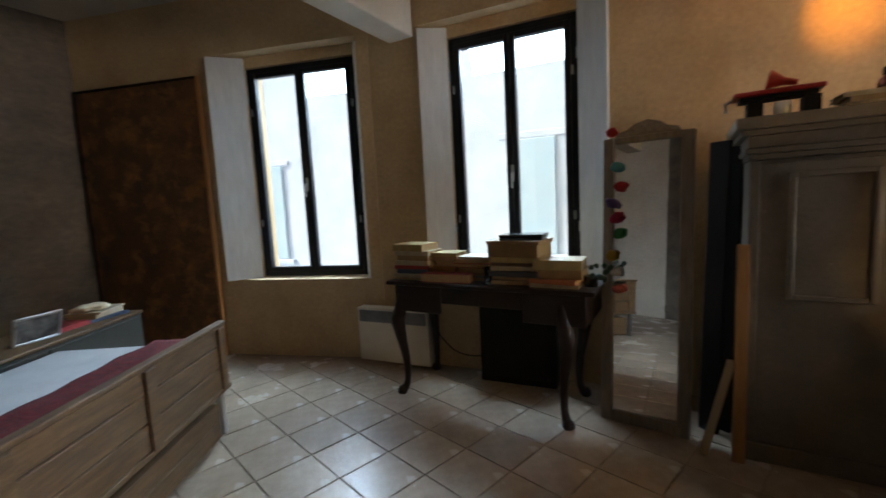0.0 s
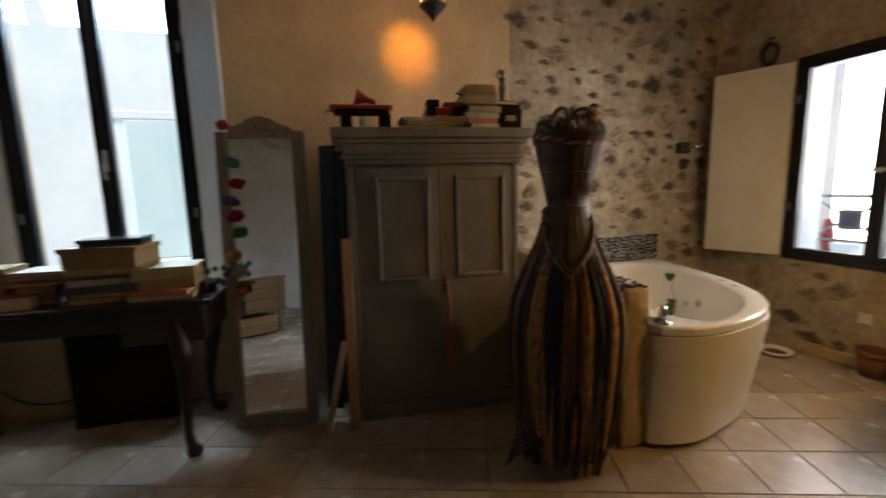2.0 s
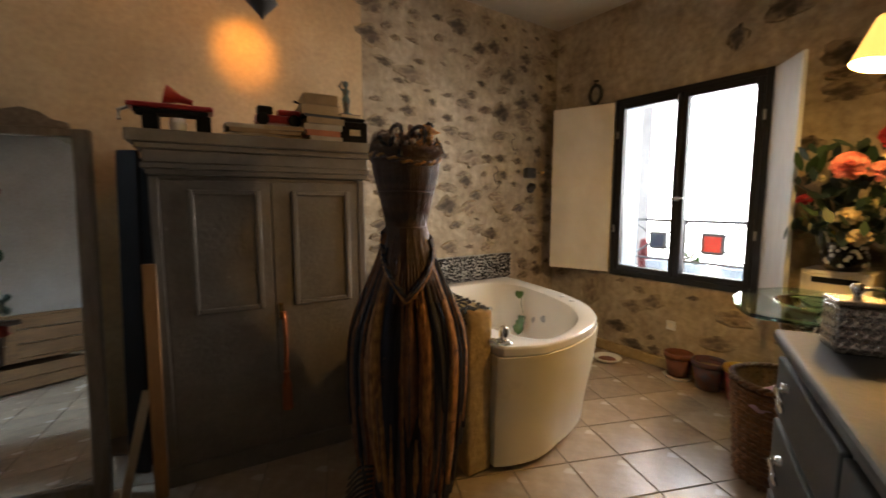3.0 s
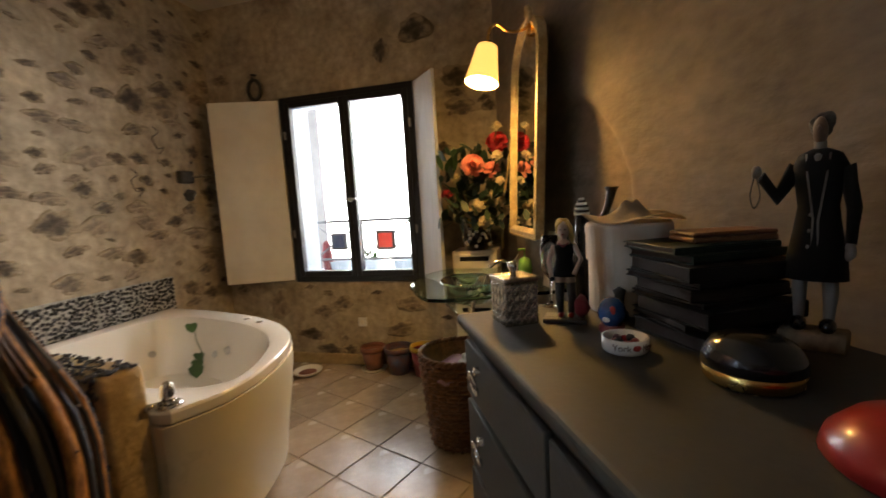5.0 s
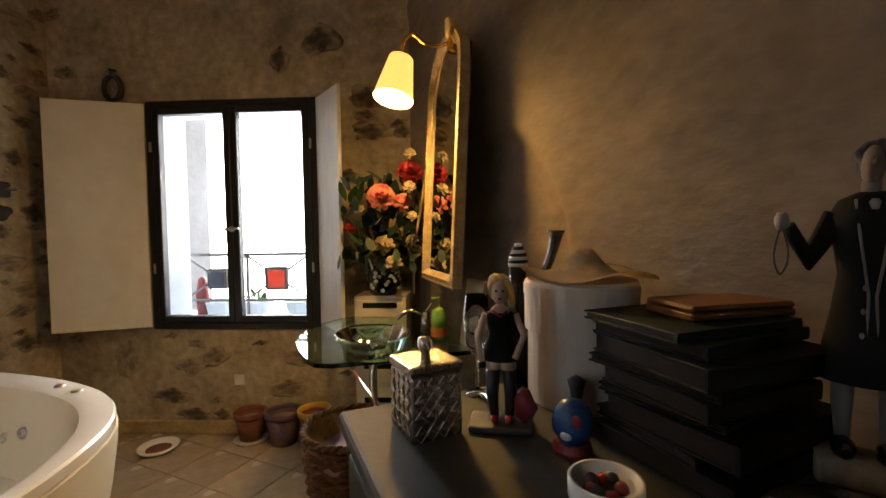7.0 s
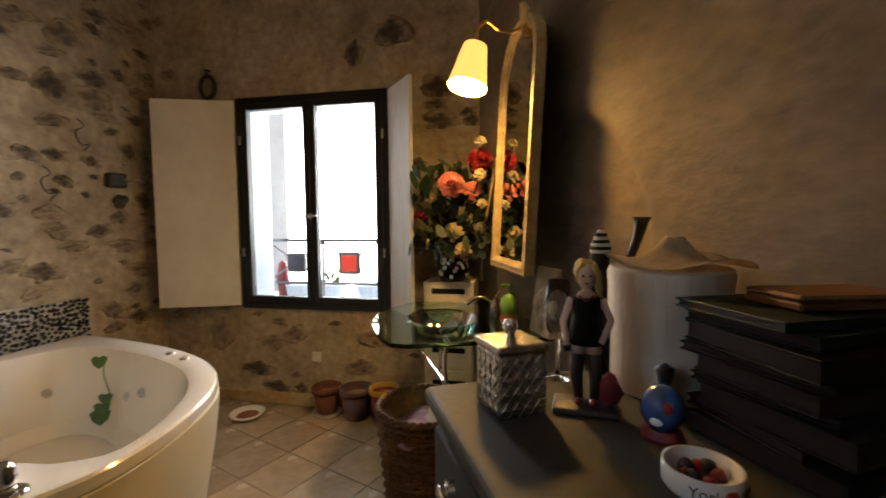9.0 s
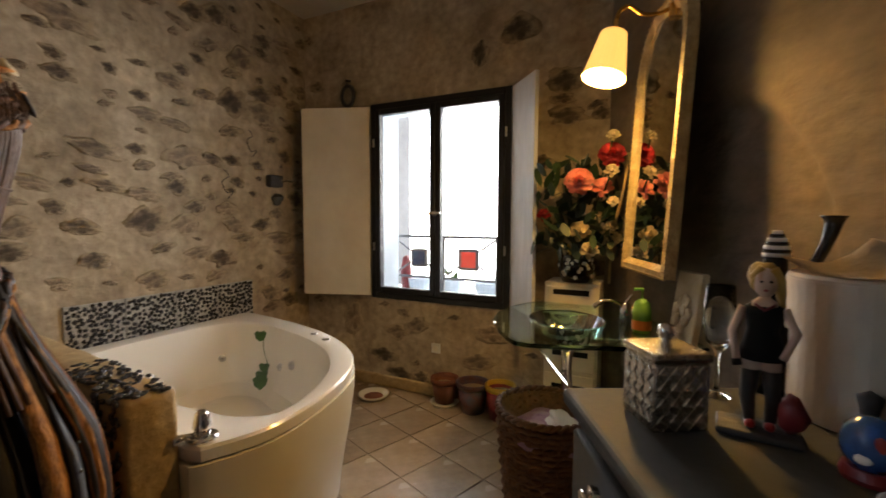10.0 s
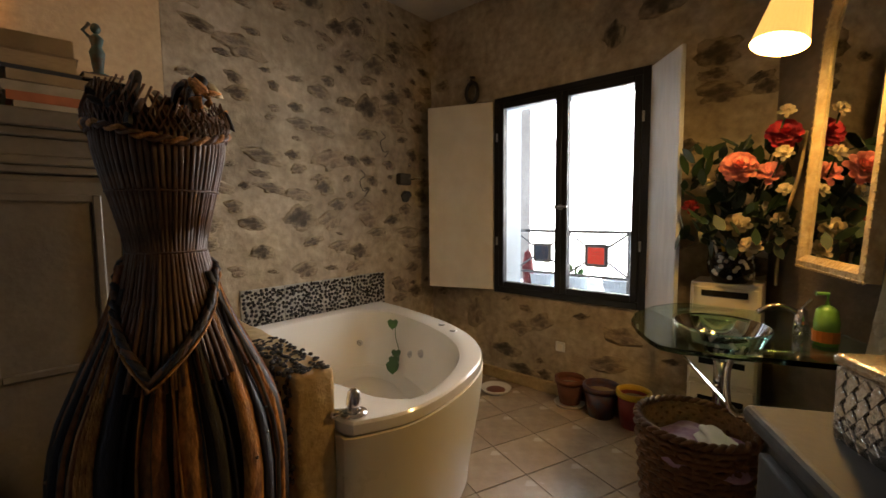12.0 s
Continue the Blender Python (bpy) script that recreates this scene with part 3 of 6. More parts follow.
# ---- heater and speaker under the window ----
ht = thing("electric_heater", MB @ pose(-1.03, -0.10, 0.02), "white wall-hung electric convector heater", "heater")
part("body", B(-0.33, 0.33, -0.035, 0.065, 0, 0.45, 0.012, 2), CREAM, ht)
part("grille", B(-0.31, 0.31, -0.039, -0.03, 0.33, 0.43, 0.003), GREYIRON, ht, "grey slotted air outlet")
part("bracket", B(-0.2, 0.2, 0.065, 0.098, 0.1, 0.4, 0.004), STEEL, ht)
cb = part("cable", tube(smoothline([(-1.5, 3.83, 0.42), (-1.9, 3.80, 0.2), (-2.15, 3.78, 0.18), (-2.3, 3.76, 0.3), (-2.38, 3.77, 0.42)], 6), 0.005, 6), BLACKMATTE)
tagged(cb, "thin black power cable behind the table", "cable")
ac = thing("subwoofer", MB @ pose(0.01, -0.24, 0), "black box loudspeaker standing under the table", "speaker")
part("body", B(-0.27, 0.27, 0.05, 0.22, 0.0, 0.56, 0.01, 2), BLACKMATTE, ac)
part("front_cloth", B(-0.25, 0.25, 0.042, 0.05, 0.05, 0.51, 0.003), BLACKMATTE, ac)


# ---- writing table with books ----
def cabriole(parent, x, y, sx, sy):
    pts = [(0, 0, 0.70), (0.012, 0.012, 0.60), (0.028, 0.028, 0.52), (0.018, 0.018, 0.40), (0.0, 0.0, 0.25), (-0.004, -0.004, 0.12), (0.008, 0.008, 0.05), (0.026, 0.026, 0.022), (0.03, 0.03, 0.0)]
    rs = [0.038, 0.042, 0.048, 0.037, 0.027, 0.022, 0.025, 0.036, 0.030]
    sm = smoothline([(x + sx * a, y + sy * b, c) for a, b, c in pts], 4)
    rr = [v.x for v in smoothline([(r, 0, 0) for r in rs], 4)]
    part("leg", tube(sm, rr, 10), DARKWOOD, parent, smooth=True)


tb = thing("writing_table", Matrix(), "dark mahogany writing table on curved cabriole legs, laden with books", "table")
part("tabletop", B(-2.45, -1.10, 3.33, 3.86, 0.765, 0.79, 0.008, 2), DARKWOOD, tb)
for y0, y1 in ((3.365, 3.385), (3.80, 3.82)):
    part("apron", B(-2.40, -2.05, y0, y1, 0.585, 0.764, 0.004), DARKWOOD, tb)
    part("apron", B(-2.045, -1.51, y0 + 0.004, y1 + 0.004, 0.655, 0.764, 0.004), DARKWOOD, tb)
    part("apron", B(-1.505, -1.15, y0, y1, 0.585, 0.764, 0.004), DARKWOOD, tb)
for x in (-2.40, -1.17):
    part("apron", B(x, x + 0.02, 3.386, 3.80, 0.585, 0.764, 0.004), DARKWOOD, tb)
for x, y, sx, sy in ((-2.365, 3.40, -1, -1), (-1.285, 3.40, 1, -1), (-2.365, 3.80, -1, 1), (-1.285, 3.80, 1, 1)):
    cabriole(tb, x, y, sx, sy)


def book(m, w, d, h, cover, label="old cloth-bound book lying flat in a pile", group="books"):
    b = thing("book", m, label, "book", group)
    bm = box(bmesh.new(), -w / 2, w / 2, -d / 2, d / 2, 0, 0.003)
    box(bm, -w / 2, w / 2, -d / 2, d / 2, h - 0.003, h)
    box(bm, -w / 2, w / 2, -d / 2 - 0.002, -d / 2 + 0.003, 0.0005, h - 0.0005)
    part("cover", bm, cover, b)
    part("page_block", B(-w / 2 + 0.005, w / 2 - 0.005, -d / 2 + 0.0035, d / 2 - 0.005, 0.0032, h - 0.0032, 0), PAPER, b)
    return b


def pile(x, y, z, w, d, heights, covers, turn=180, group="books on the table"):
    for h, c in zip(heights, covers):
        ww, dd = w * rnd.uniform(0.86, 1.0), d * rnd.uniform(0.86, 1.0)
        book(pose(x + rnd.uniform(-0.012, 0.012), y + rnd.uniform(-0.012, 0.012), z, 0, 0, (180 if rnd.random() < 0.35 else 0) + rnd.uniform(-6, 6)), ww, dd, h, COVERS[c], group=group)
        z += h + 0.0006
    return z


pile(-2.29, 3.50, 0.7905, 0.27, 0.2, (0.018, 0.022, 0.03, 0.025, 0.03, 0.035, 0.03, 0.045), (4, 4, 6, 2, 4, 1, 4, 7))
pile(-2.06, 3.55, 0.7905, 0.2, 0.17, (0.03, 0.025, 0.035, 0.03, 0.03, 0.025), (4, 1, 0, 7, 1, 7))
pile(-1.86, 3.56, 0.7905, 0.24, 0.2, (0.03, 0.02, 0.035, 0.025, 0.025, 0.018), (6, 4, 1, 2, 8, 4))
book(pose(-2.02, 3.42, 0.7905, 0, 0, 184), 0.34, 0.09, 0.055, COVERS[2], "long red cloth-bound album at the table edge", "books on the table")
z = pile(-1.56, 3.52, 0.7905, 0.33, 0.24, (0.03, 0.022, 0.03, 0.028, 0.02, 0.03, 0.075, 0.022), (5, 1, 3, 4, 5, 7, 0, 0))
bk = thing("flat_case", pose(-1.53, 3.50, z, 0, 0, 4), "thin black case lying on the tallest pile of books", "case")
part("base", B(-0.125, 0.125, -0.08, 0.08, 0, 0.018, 0.003), BLACK, bk)
part("lid", B(-0.13, 0.13, -0.085, 0.085, 0.0185, 0.034, 0.004), BLACK, bk)
pile(-1.32, 3.50, 0.7905, 0.27, 0.22, (0.022, 0.025, 0.05, 0.055), (4, 8, 0, 7))
gb = part("drinking_glass", lathe([(0, 0), (0.03, 0), (0.035, 0.1), (0.032, 0.1), (0.028, 0.006), (0, 0.006)], 16), CLEAR, None, smooth=True, m=pose(-1.73, 3.43, 0.7905))
tagged(gb, "small clear drinking glass between the books", "glass")
dr = thing("dried_posy", pose(-1.15, 3.50, 0.7905), "small dark dried posy in a pot at the table end", "plant")
part("pot", lathe([(0, 0), (0.035, 0), (0.04, 0.06), (0.03, 0.06), (0, 0.05)], 12), BLACK, dr)
for k in range(16):
    a, e = rnd.uniform(0, 6.28), rnd.uniform(0.05, 0.11)
    part("sprig", blob(0.016, 1, 0.6, 1.3, 0.3, 1, k), LEAF, dr, m=pose(e * math.cos(a), e * 0.6 * math.sin(a), rnd.uniform(0.05, 0.12), 30 * a, 20, 0))

# ---- standing mirror ----
mr = thing("standing_mirror", pose(-0.895, 3.56, 0, -4.0, 0, -7.5), "tall weathered grey wooden mirror leaning beside the wardrobe", "mirror")
for x0, x1, z0, z1 in ((-0.225, -0.165, 0, 1.60), (0.165, 0.225, 0, 1.60), (-0.164, 0.164, 0, 0.066), (-0.164, 0.164, 1.565, 1.60)):
    part("frame", B(x0, x1, -0.022, 0.022, z0, z1, 0.006, 2), MIRRORWOOD, mr)
out = [(-0.16, 1.602), (0.16, 1.602), (0.15, 1.625), (0.10, 1.635), (0.06, 1.665), (0, 1.68), (-0.06, 1.665), (-0.10, 1.635), (-0.15, 1.625)]
cr = prism(out, -0.015, 0.015)
part("crest", cr, MIRRORWOOD, mr, "carved arched crest", m=Matrix(((1, 0, 0, 0), (0, 0, 1, 0), (0, 1, 0, 0), (0, 0, 0, 1))))
part("glass", B(-0.166, 0.166, -0.006, 0.0, 0.064, 1.567, 0), MIRROR, mr)
part("back", B(-0.19, 0.19, 0.001, 0.012, 0.03, 1.58, 0), MIRRORWOOD, mr)
gl = thing("felt_garland", mr.matrix_world.copy(), "string of small coloured felt shapes hung down the mirror frame", "garland")
part("string", tube([(-0.17, -0.028, 1.64), (-0.155, -0.03, 1.2), (-0.165, -0.028, 0.72)], 0.002, 5), WHITECLOTH, gl)
FELTS = [mat("felt", c, 0.95, scale=20, bump=0.2) for c in ((0.4, 0.02, 0.02), (0.08, 0.27, 0.30), (0.35, 0.015, 0.02), (0.10, 0.06, 0.16), (0.30, 0.01, 0.05), (0.03, 0.18, 0.05), (0.5, 0.28, 0.03), (0.55, 0.5, 0.42), (0.5, 0.12, 0.10))]
for k, z in enumerate((1.63, 1.44, 1.33, 1.24, 1.16, 1.07, 0.95, 0.86, 0.76)):
    part("pendant", blob(0.034, 1, 0.32, 0.8, 0.5, 2, k * 3), FELTS[k], gl, smooth=True, m=pose(-0.15 + 0.02 * (k % 3 - 1), -0.036, z, 0, rnd.uniform(-40, 40), 0))

# ---- boards between mirror and wardrobe ----
bd = part("plank", B(-0.026, 0.026, -0.011, 0.011, 0, 1.03, 0.003), ORANGEWOOD, m=pose(-0.475, 3.40, 0, -3, 0.5, 0))
tagged(bd, "orange pine plank leaning upright beside the wardrobe", "plank")
bd = part("batten", B(-0.017, 0.017, -0.011, 0.011, 0, 0.49, 0.003), PALEWOOD, m=pose(-0.615, 3.405, 0.004, -4, 13, 0))
tagged(bd, "short pale wooden batten leaning at a slant", "plank")
for x, h, y in ((-0.585, 1.53, 3.66), (-0.53, 1.50, 3.70)):
    bd = part("board", B(-0.05, 0.05, -0.012, 0.012, 0, h, 0.004), DARKBOARD, m=pose(x, y, 0, -3, 0, -30))
    tagged(bd, "dark board stored upright in the gap by the wardrobe", "board")

# ---- wardrobe ----
wd = thing("wardrobe", pose(0.02, 3.44, 0), "grey painted two-door wardrobe with panelled doors and a moulded cornice", "wardrobe")
part("body", B(-0.47, 0.47, 0.022, 0.52, 0.0, 1.405, 0.004), GREYWOOD, wd)
part("plinth", B(-0.475, 0.475, 0.004, 0.021, 0.0, 0.09, 0.004), GREYWOOD, wd)
for k, (ov, z0, z1) in enumerate(((0.005, 1.406, 1.43), (0.02, 1.43, 1.455), (0.012, 1.455, 1.51), (0.035, 1.51, 1.535), (0.06, 1.535, 1.585))):
    part("cornice_moulding", B(-0.47 - ov, 0.47 + ov, 0.0 - ov, 0.52, z0, z1, 0.004), GREYWOOD, wd)
for sgn in (-1, 1):
    x0, x1 = (-0.43, 0.008) if sgn < 0 else (0.012, 0.43)
    part("stile", B(sgn * 0.45 - 0.018, sgn * 0.45 + 0.018, 0.004, 0.021, 0.092, 1.40, 0.004), GREYWOOD, wd)
    door = part("door", B(x0, x1, 0.006, 0.0215, 0.10, 1.385, 0.003), GREYWOOD, wd)
    px0, px1 = (x0 + 0.10, x1 - 0.045) if sgn < 0 else (x0 + 0.09, x1 - 0.045)
    for z0, z1 in ((0.785, 1.345),):
        bm = bmesh.new()
        for r in ((px0, px0 + 0.024, z0, z1), (px1 - 0.024, px1, z0, z1), (px0 + 0.024, px1 - 0.024, z0, z0 + 0.024), (px0 + 0.024, px1 - 0.024, z1 - 0.024, z1)):
            box(bm, r[0], r[1], -0.006, 0.0058, r[2], r[3], 0.004)
        part("panel_moulding", bm, GREYWOOD, door)
    if sgn > 0:
        part("lock", B(0.022, 0.042, 0.0, 0.006, 0.72, 0.80, 0.002), BRASS, door)
ts = thing("key_tassel", pose(0.065, 3.425, 0.27), "orange silk tassel hanging from the wardrobe key", "tassel")
part("cord", tube([(0, 0.0, 0.2), (0.004, 0.0, 0.35), (0, 0.008, 0.49)], 0.012, 6), mat("orange_silk", (0.40, 0.10, 0.02), 0.6, bump=0.2), ts)
part("tuft", lathe([(0, 0), (0.026, 0), (0.022, 0.12), (0.012, 0.16), (0.018, 0.19), (0, 0.2)], 10), bpy.data.materials["orange_silk"], ts)

# things on the wardrobe
TOP = 1.5855
st = thing("toy_sewing_machine", pose(-0.34, 3.56, TOP), "black and red metal toy bench with a red plank top", "toy")
part("top", B(-0.17, 0.15, -0.07, 0.07, 0.105, 0.125, 0.004), RED, st)
part("beam", B(-0.15, 0.13, -0.05, 0.05, 0.085, 0.104, 0.003), BLACKMATTE, st)
for x in (-0.09, 0.11):
    part("leg", B(x - 0.03, x + 0.03, -0.05, 0.05, 0, 0.084, 0.004), BLACKMATTE, st)
part("jar", lathe([(0, 0), (0.03, 0), (0.034, 0.05), (0.028, 0.07), (0, 0.07)], 14), WHITE, st, "white pot", m=pose(0.01, -0.03, 0))
part("crank", tube([(-0.17, 0, 0.11), (-0.2, -0.02, 0.09), (-0.2, -0.03, 0.05)], 0.008, 6), STEEL, st)
ht2 = thing("red_horn", pose(-0.27, 3.60, TOP + 0.1265), "small red tin horn lying on the toy bench", "toy")
part("bell", lathe([(0.012, 0), (0.018, 0.05), (0.045, 0.11), (0.038, 0.108), (0.01, 0.05)], 16), RED, ht2, m=pose(0.0, 0, 0.03, 0, -75, 0))
pile(-0.06, 3.55, TOP, 0.17, 0.2, (0.02, 0.022, 0.02), (4, 1, 4), group="books on the wardrobe")
z = pile(0.085, 3.55, TOP, 0.24, 0.2, (0.022, 0.02, 0.022), (4, 0, 4), group="books on the wardrobe")
ty = thing("toy_car", pose(0.085, 3.54, z), "old red and black tinplate toy car on books", "toy car")
part("body", B(-0.10, 0.10, -0.04, 0.04, 0.016, 0.055, 0.01, 2), RED, ty)
part("bonnet", B(0.0, 0.11, -0.03, 0.03, 0.056, 0.085, 0.01, 2), RED, ty)
part("seat", B(-0.09, -0.02, -0.035, 0.035, 0.056, 0.095, 0.01, 2), BLACKMATTE, ty)
for x in (-0.07, 0.075):
    for y in (-0.045, 0.045):
        part("wheel", lathe([(0, -0.007), (0.028, -0.007), (0.03, 0), (0.028, 0.007), (0, 0.007)], 16), BLACKMATTE, ty, m=pose(x, y, 0.031, 90, 0, 0))
part("handle", tube([(0.1, 0, 0.06), (0.125, 0, 0.12), (0.08, 0, 0.135)], 0.006, 6), BLACKMATTE, ty)
pile(0.285, 3.56, TOP, 0.19, 0.22, (0.03, 0.028, 0.03, 0.03, 0.012, 0.05, 0.05), (4, 8, 4, 1, 3, 1, 1), group="books on the wardrobe")
bxx = thing("black_box", pose(0.445, 3.54, TOP), "black wooden box with a small white paper label", "box")
part("body", B(-0.075, 0.075, -0.07, 0.07, 0, 0.115, 0.004), BLACK, bxx)
part("lid", B(-0.066, 0.066, -0.062, 0.062, 0.1155, 0.135, 0.004), BLACK, bxx)
part("label", B(-0.02, 0.035, -0.0725, -0.0705, 0.045, 0.075, 0), PAPER, bxx, "blank white paper label")
book(pose(0.435, 3.54, TOP + 0.1355, 0, 0, 185), 0.11, 0.10, 0.02, COVERS[5], "small brown book on the black box", "books on the wardrobe")
TEAL = mat("verdigris_bronze", (0.05, 0.12, 0.11), 0.5, (0.06, 0.04, 0.03), 25, metal=0.3)
multi("bronze_figurine", [
    (lathe([(0.0, 0), (0.026, 0), (0.028, 0.01), (0.014, 0.014), (0.018, 0.05), (0.022, 0.08), (0.014, 0.10), (0.021, 0.125), (0.008, 0.14), (0, 0.14)], 12), TEAL),
    (blob(0.015, 1, 1, 1.2, 0.1, 2, 3, pose(0, 0, 0.158)), TEAL),
    (tube([(-0.018, 0, 0.128), (-0.034, 0, 0.145), (-0.016, 0, 0.172)], 0.006, 6), TEAL)],
    pose(0.43, 3.54, TOP + 0.1565), "small verdigris bronze figurine with a raised arm", "figurine")

# ---- wicker dress ----
ds = thing("wicker_dress", pose(0.478, 2.885, 0), "woven cane dress sculpture with a striped raffia skirt and braided belt", "sculpture")


def skirt_r(z):
    pts = ((0.0, 0.165), (0.12, 0.190), (0.28, 0.212), (0.51, 0.235), (0.68, 0.238), (0.80, 0.222), (0.92, 0.172), (1.02, 0.126), (1.10, 0.096), (1.19, 0.078), (1.29, 0.098), (1.41, 0.128), (1.52, 0.134))
    for (a, ra), (b, rb) in zip(pts, pts[1:]):
        if z <= b:
            return ra + (rb - ra) * max(0, (z - a)) / (b - a)
    return pts[-1][1]


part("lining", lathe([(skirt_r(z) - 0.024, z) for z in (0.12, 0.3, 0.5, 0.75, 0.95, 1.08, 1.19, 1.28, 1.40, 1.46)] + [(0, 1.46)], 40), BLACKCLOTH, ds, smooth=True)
cane = part("cane", tube([(skirt_r(z), 0, z) for z in (0.90, 1.0, 1.08, 1.19, 1.28, 1.36, 1.42, 1.50)], 0.0062, 6), DRESSCANE, ds, smooth=True)
for k in range(1, 64):
    like(cane, pose(0, 0, 0.004 * (k % 3), 0, 0, k * 360 / 64))
for z in (1.19, 1.33):
    part("binding", tube([((skirt_r(z) + 0.006) * math.cos(a), (skirt_r(z) + 0.006) * math.sin(a), z) for a in [k * math.pi / 20 for k in range(40)]], 0.003, 5, closed=True), DRESSCANE, ds)
bm = bmesh.new()
for k in range(64):
    a = k * 2 * math.pi / 64
    top = 1.53 + 0.025 * math.sin(2 * a + 0.6) + 0.012 * rnd.uniform(-1, 1)
    for s in (-1, 1):
        tube([(0.139 * math.cos(a), 0.139 * math.sin(a), 1.455), (0.146 * math.cos(a + s * 0.11), 0.146 * math.sin(a + s * 0.11), (1.455 + top) / 2), (0.128 * math.cos(a + s * 0.22), 0.128 * math.sin(a + s * 0.22), top)], 0.0026, 4, bm)
tagged(part("woven_neckline", bm, DRESSCANE, ds, "open basket-weave cane neckline"), kind="stuff")
for k, ma in enumerate((STRAW, DRESSCANE)):
    part("rim_braid", tube([((0.141 + 0.005 * math.cos(16 * a + k * math.pi)) * math.cos(a), (0.141 + 0.005 * math.cos(16 * a + k * math.pi)) * math.sin(a), 1.455 + 0.02 * math.cos(2 * a) + 0.006 * math.sin(16 * a + k * math.pi)) for a in [i * math.pi / 48 for i in range(96)]], 0.0055, 6, closed=True), ma, ds, "twisted straw edging", True)
for k in range(44):
    a = rnd.uniform(-1.2, 1.5) if k % 3 else rnd.uniform(0, 6.28)
    r = rnd.uniform(0.07, 0.14)
    part("petal", blob(0.026, 1, 0.7, 0.3, 0.6, 2, k), (STRAW, DRESSCANE, WPETAL if k % 8 == 2 else STRAW, BLACKCLOTH)[k % 4] if math.cos(a) > 0.1 else (DRESSCANE, BLACKCLOTH)[k % 2], ds, smooth=True, m=pose(r * math.cos(a), r * math.sin(a), 1.50 + rnd.uniform(0, 0.09) * (1.0 if math.cos(a) > 0 else 0.6), rnd.uniform(-70, 70), rnd.uniform(-70, 70), rnd.uniform(0, 360)))
for s in (-1, 1):
    part("strap", tube(smoothline([(s * 0.05 - 0.03, -0.125, 1.46), (s * 0.05, -0.07, 1.575), (s * 0.045, 0.04, 1.58), (s * 0.045, 0.12, 1.46)], 5), 0.009, 6), BLACKCLOTH, ds)
FRONT = radians(246)


def belt_z(a):
    d = abs((a - FRONT + math.pi) % (2 * math.pi) - math.pi)
    return 0.95 + 0.20 * min(1, d / radians(80)) ** 0.85 + 0.03 * math.sin(a)


ring = [k * 2 * math.pi / 72 for k in range(72)]
for k in range(3):
    part("belt_braid", tube([((skirt_r(belt_z(a)) + 0.012 + 0.006 * math.cos(18 * a + k * 2.1)) * math.cos(a), (skirt_r(belt_z(a)) + 0.012 + 0.006 * math.cos(18 * a + k * 2.1)) * math.sin(a), belt_z(a) + 0.007 * math.sin(18 * a + k * 2.1)) for a in ring], 0.0075, 6, closed=True), (BLACKCLOTH, BLACKCLOTH, DRESSCANE)[k], ds, "thick black braid belt" if k == 0 else "", True)
part("belt_cord", tube([((skirt_r(belt_z(a)) + 0.022) * math.cos(a), (skirt_r(belt_z(a)) + 0.022) * math.sin(a), belt_z(a) - 0.016) for a in ring], 0.0034, 6, closed=True), STRAW, ds, "thin golden straw cord under the belt", True)


def strip(z0, w, hem, curl):
    """A tapering raffia strip that hangs from z0 down to hem."""
    bm = bmesh.new()
    n = 12
    rows = []
    for i in range(n + 1):
        z = z0 + (hem - z0) * i / n
        r = skirt_r(max(z, 0.01)) + 0.004 + curl * (i / n) ** 3
        ww = w * (0.30 + 0.70 * min(1, i / n * 2.0)) * min(1, 0.12 + (1 - i / n) * 3.2)
        rows.append([bm.verts.new((r + dr, y, z)) for y, dr in ((-ww, -0.004), (0, 0.006), (ww, -0.004), (ww * 0.8, -0.010), (-ww * 0.8, -0.010))])
    for a, b in zip(rows, rows[1:]):
        for k in range(5):
            bm.faces.new([a[k], a[(k + 1) % 5], b[(k + 1) % 5], b[k]])
    bm.faces.new(rows[0])
    bm.faces.new(rows[-1])
    return bm


order = (STRAW, BLACKCLOTH, RUSTCLOTH, BLACKCLOTH, STRAW, NAVYCLOTH, RUSTCLOTH, STRAW, BLACKCLOTH)
for k in range(22):
    turn = k * 360 / 22 + rnd.uniform(-2, 2)
    wide = rnd.uniform(0.036, 0.048) if order[k % 9] not in (BLACKCLOTH, NAVYCLOTH) else rnd.uniform(0.026, 0.036)
    part("raffia_panel", strip(belt_z(radians(turn)) + 0.005, wide, rnd.uniform(0.12, 0.36), rnd.uniform(-0.01, 0.02)), order[k % 9], ds, m=pose(0, 0, 0, rnd.uniform(-1, 1), 0, turn), smooth=True)
for k in range(45):
    turn = k * 8 + rnd.uniform(-2, 2)
    ma = (BLACKCLOTH, STRAW, RUSTCLOTH, BLACKCLOTH, NAVYCLOTH)[rnd.randrange(5)]
    part("fibre", strip(belt_z(radians(turn)) + 0.004, rnd.uniform(0.0025, 0.006), rnd.uniform(0.10, 0.5), rnd.uniform(0.0, 0.02)), ma, ds, m=pose(0, 0, 0, rnd.uniform(-2.5, 2.5), 0, turn) @ Matrix.Diagonal((1.018, 1.018, 1, 1)), smooth=True)
for k in range(84):
    turn = k * 360 / 84 + rnd.uniform(-4, 4)
    ma = (BLACKCLOTH, BLACKCLOTH, RUSTCLOTH, NAVYCLOTH, STRAW)[rnd.randrange(5)]
    part("tail", strip(rnd.uniform(0.34, 0.62), rnd.uniform(0.008, 0.018), rnd.choice((0.001, 0.02, 0.05, 0.09, 0.14)), rnd.uniform(-0.05, 0.02)), ma, ds, m=pose(0, 0, 0, rnd.uniform(-3, 3), 0, turn), smooth=True)
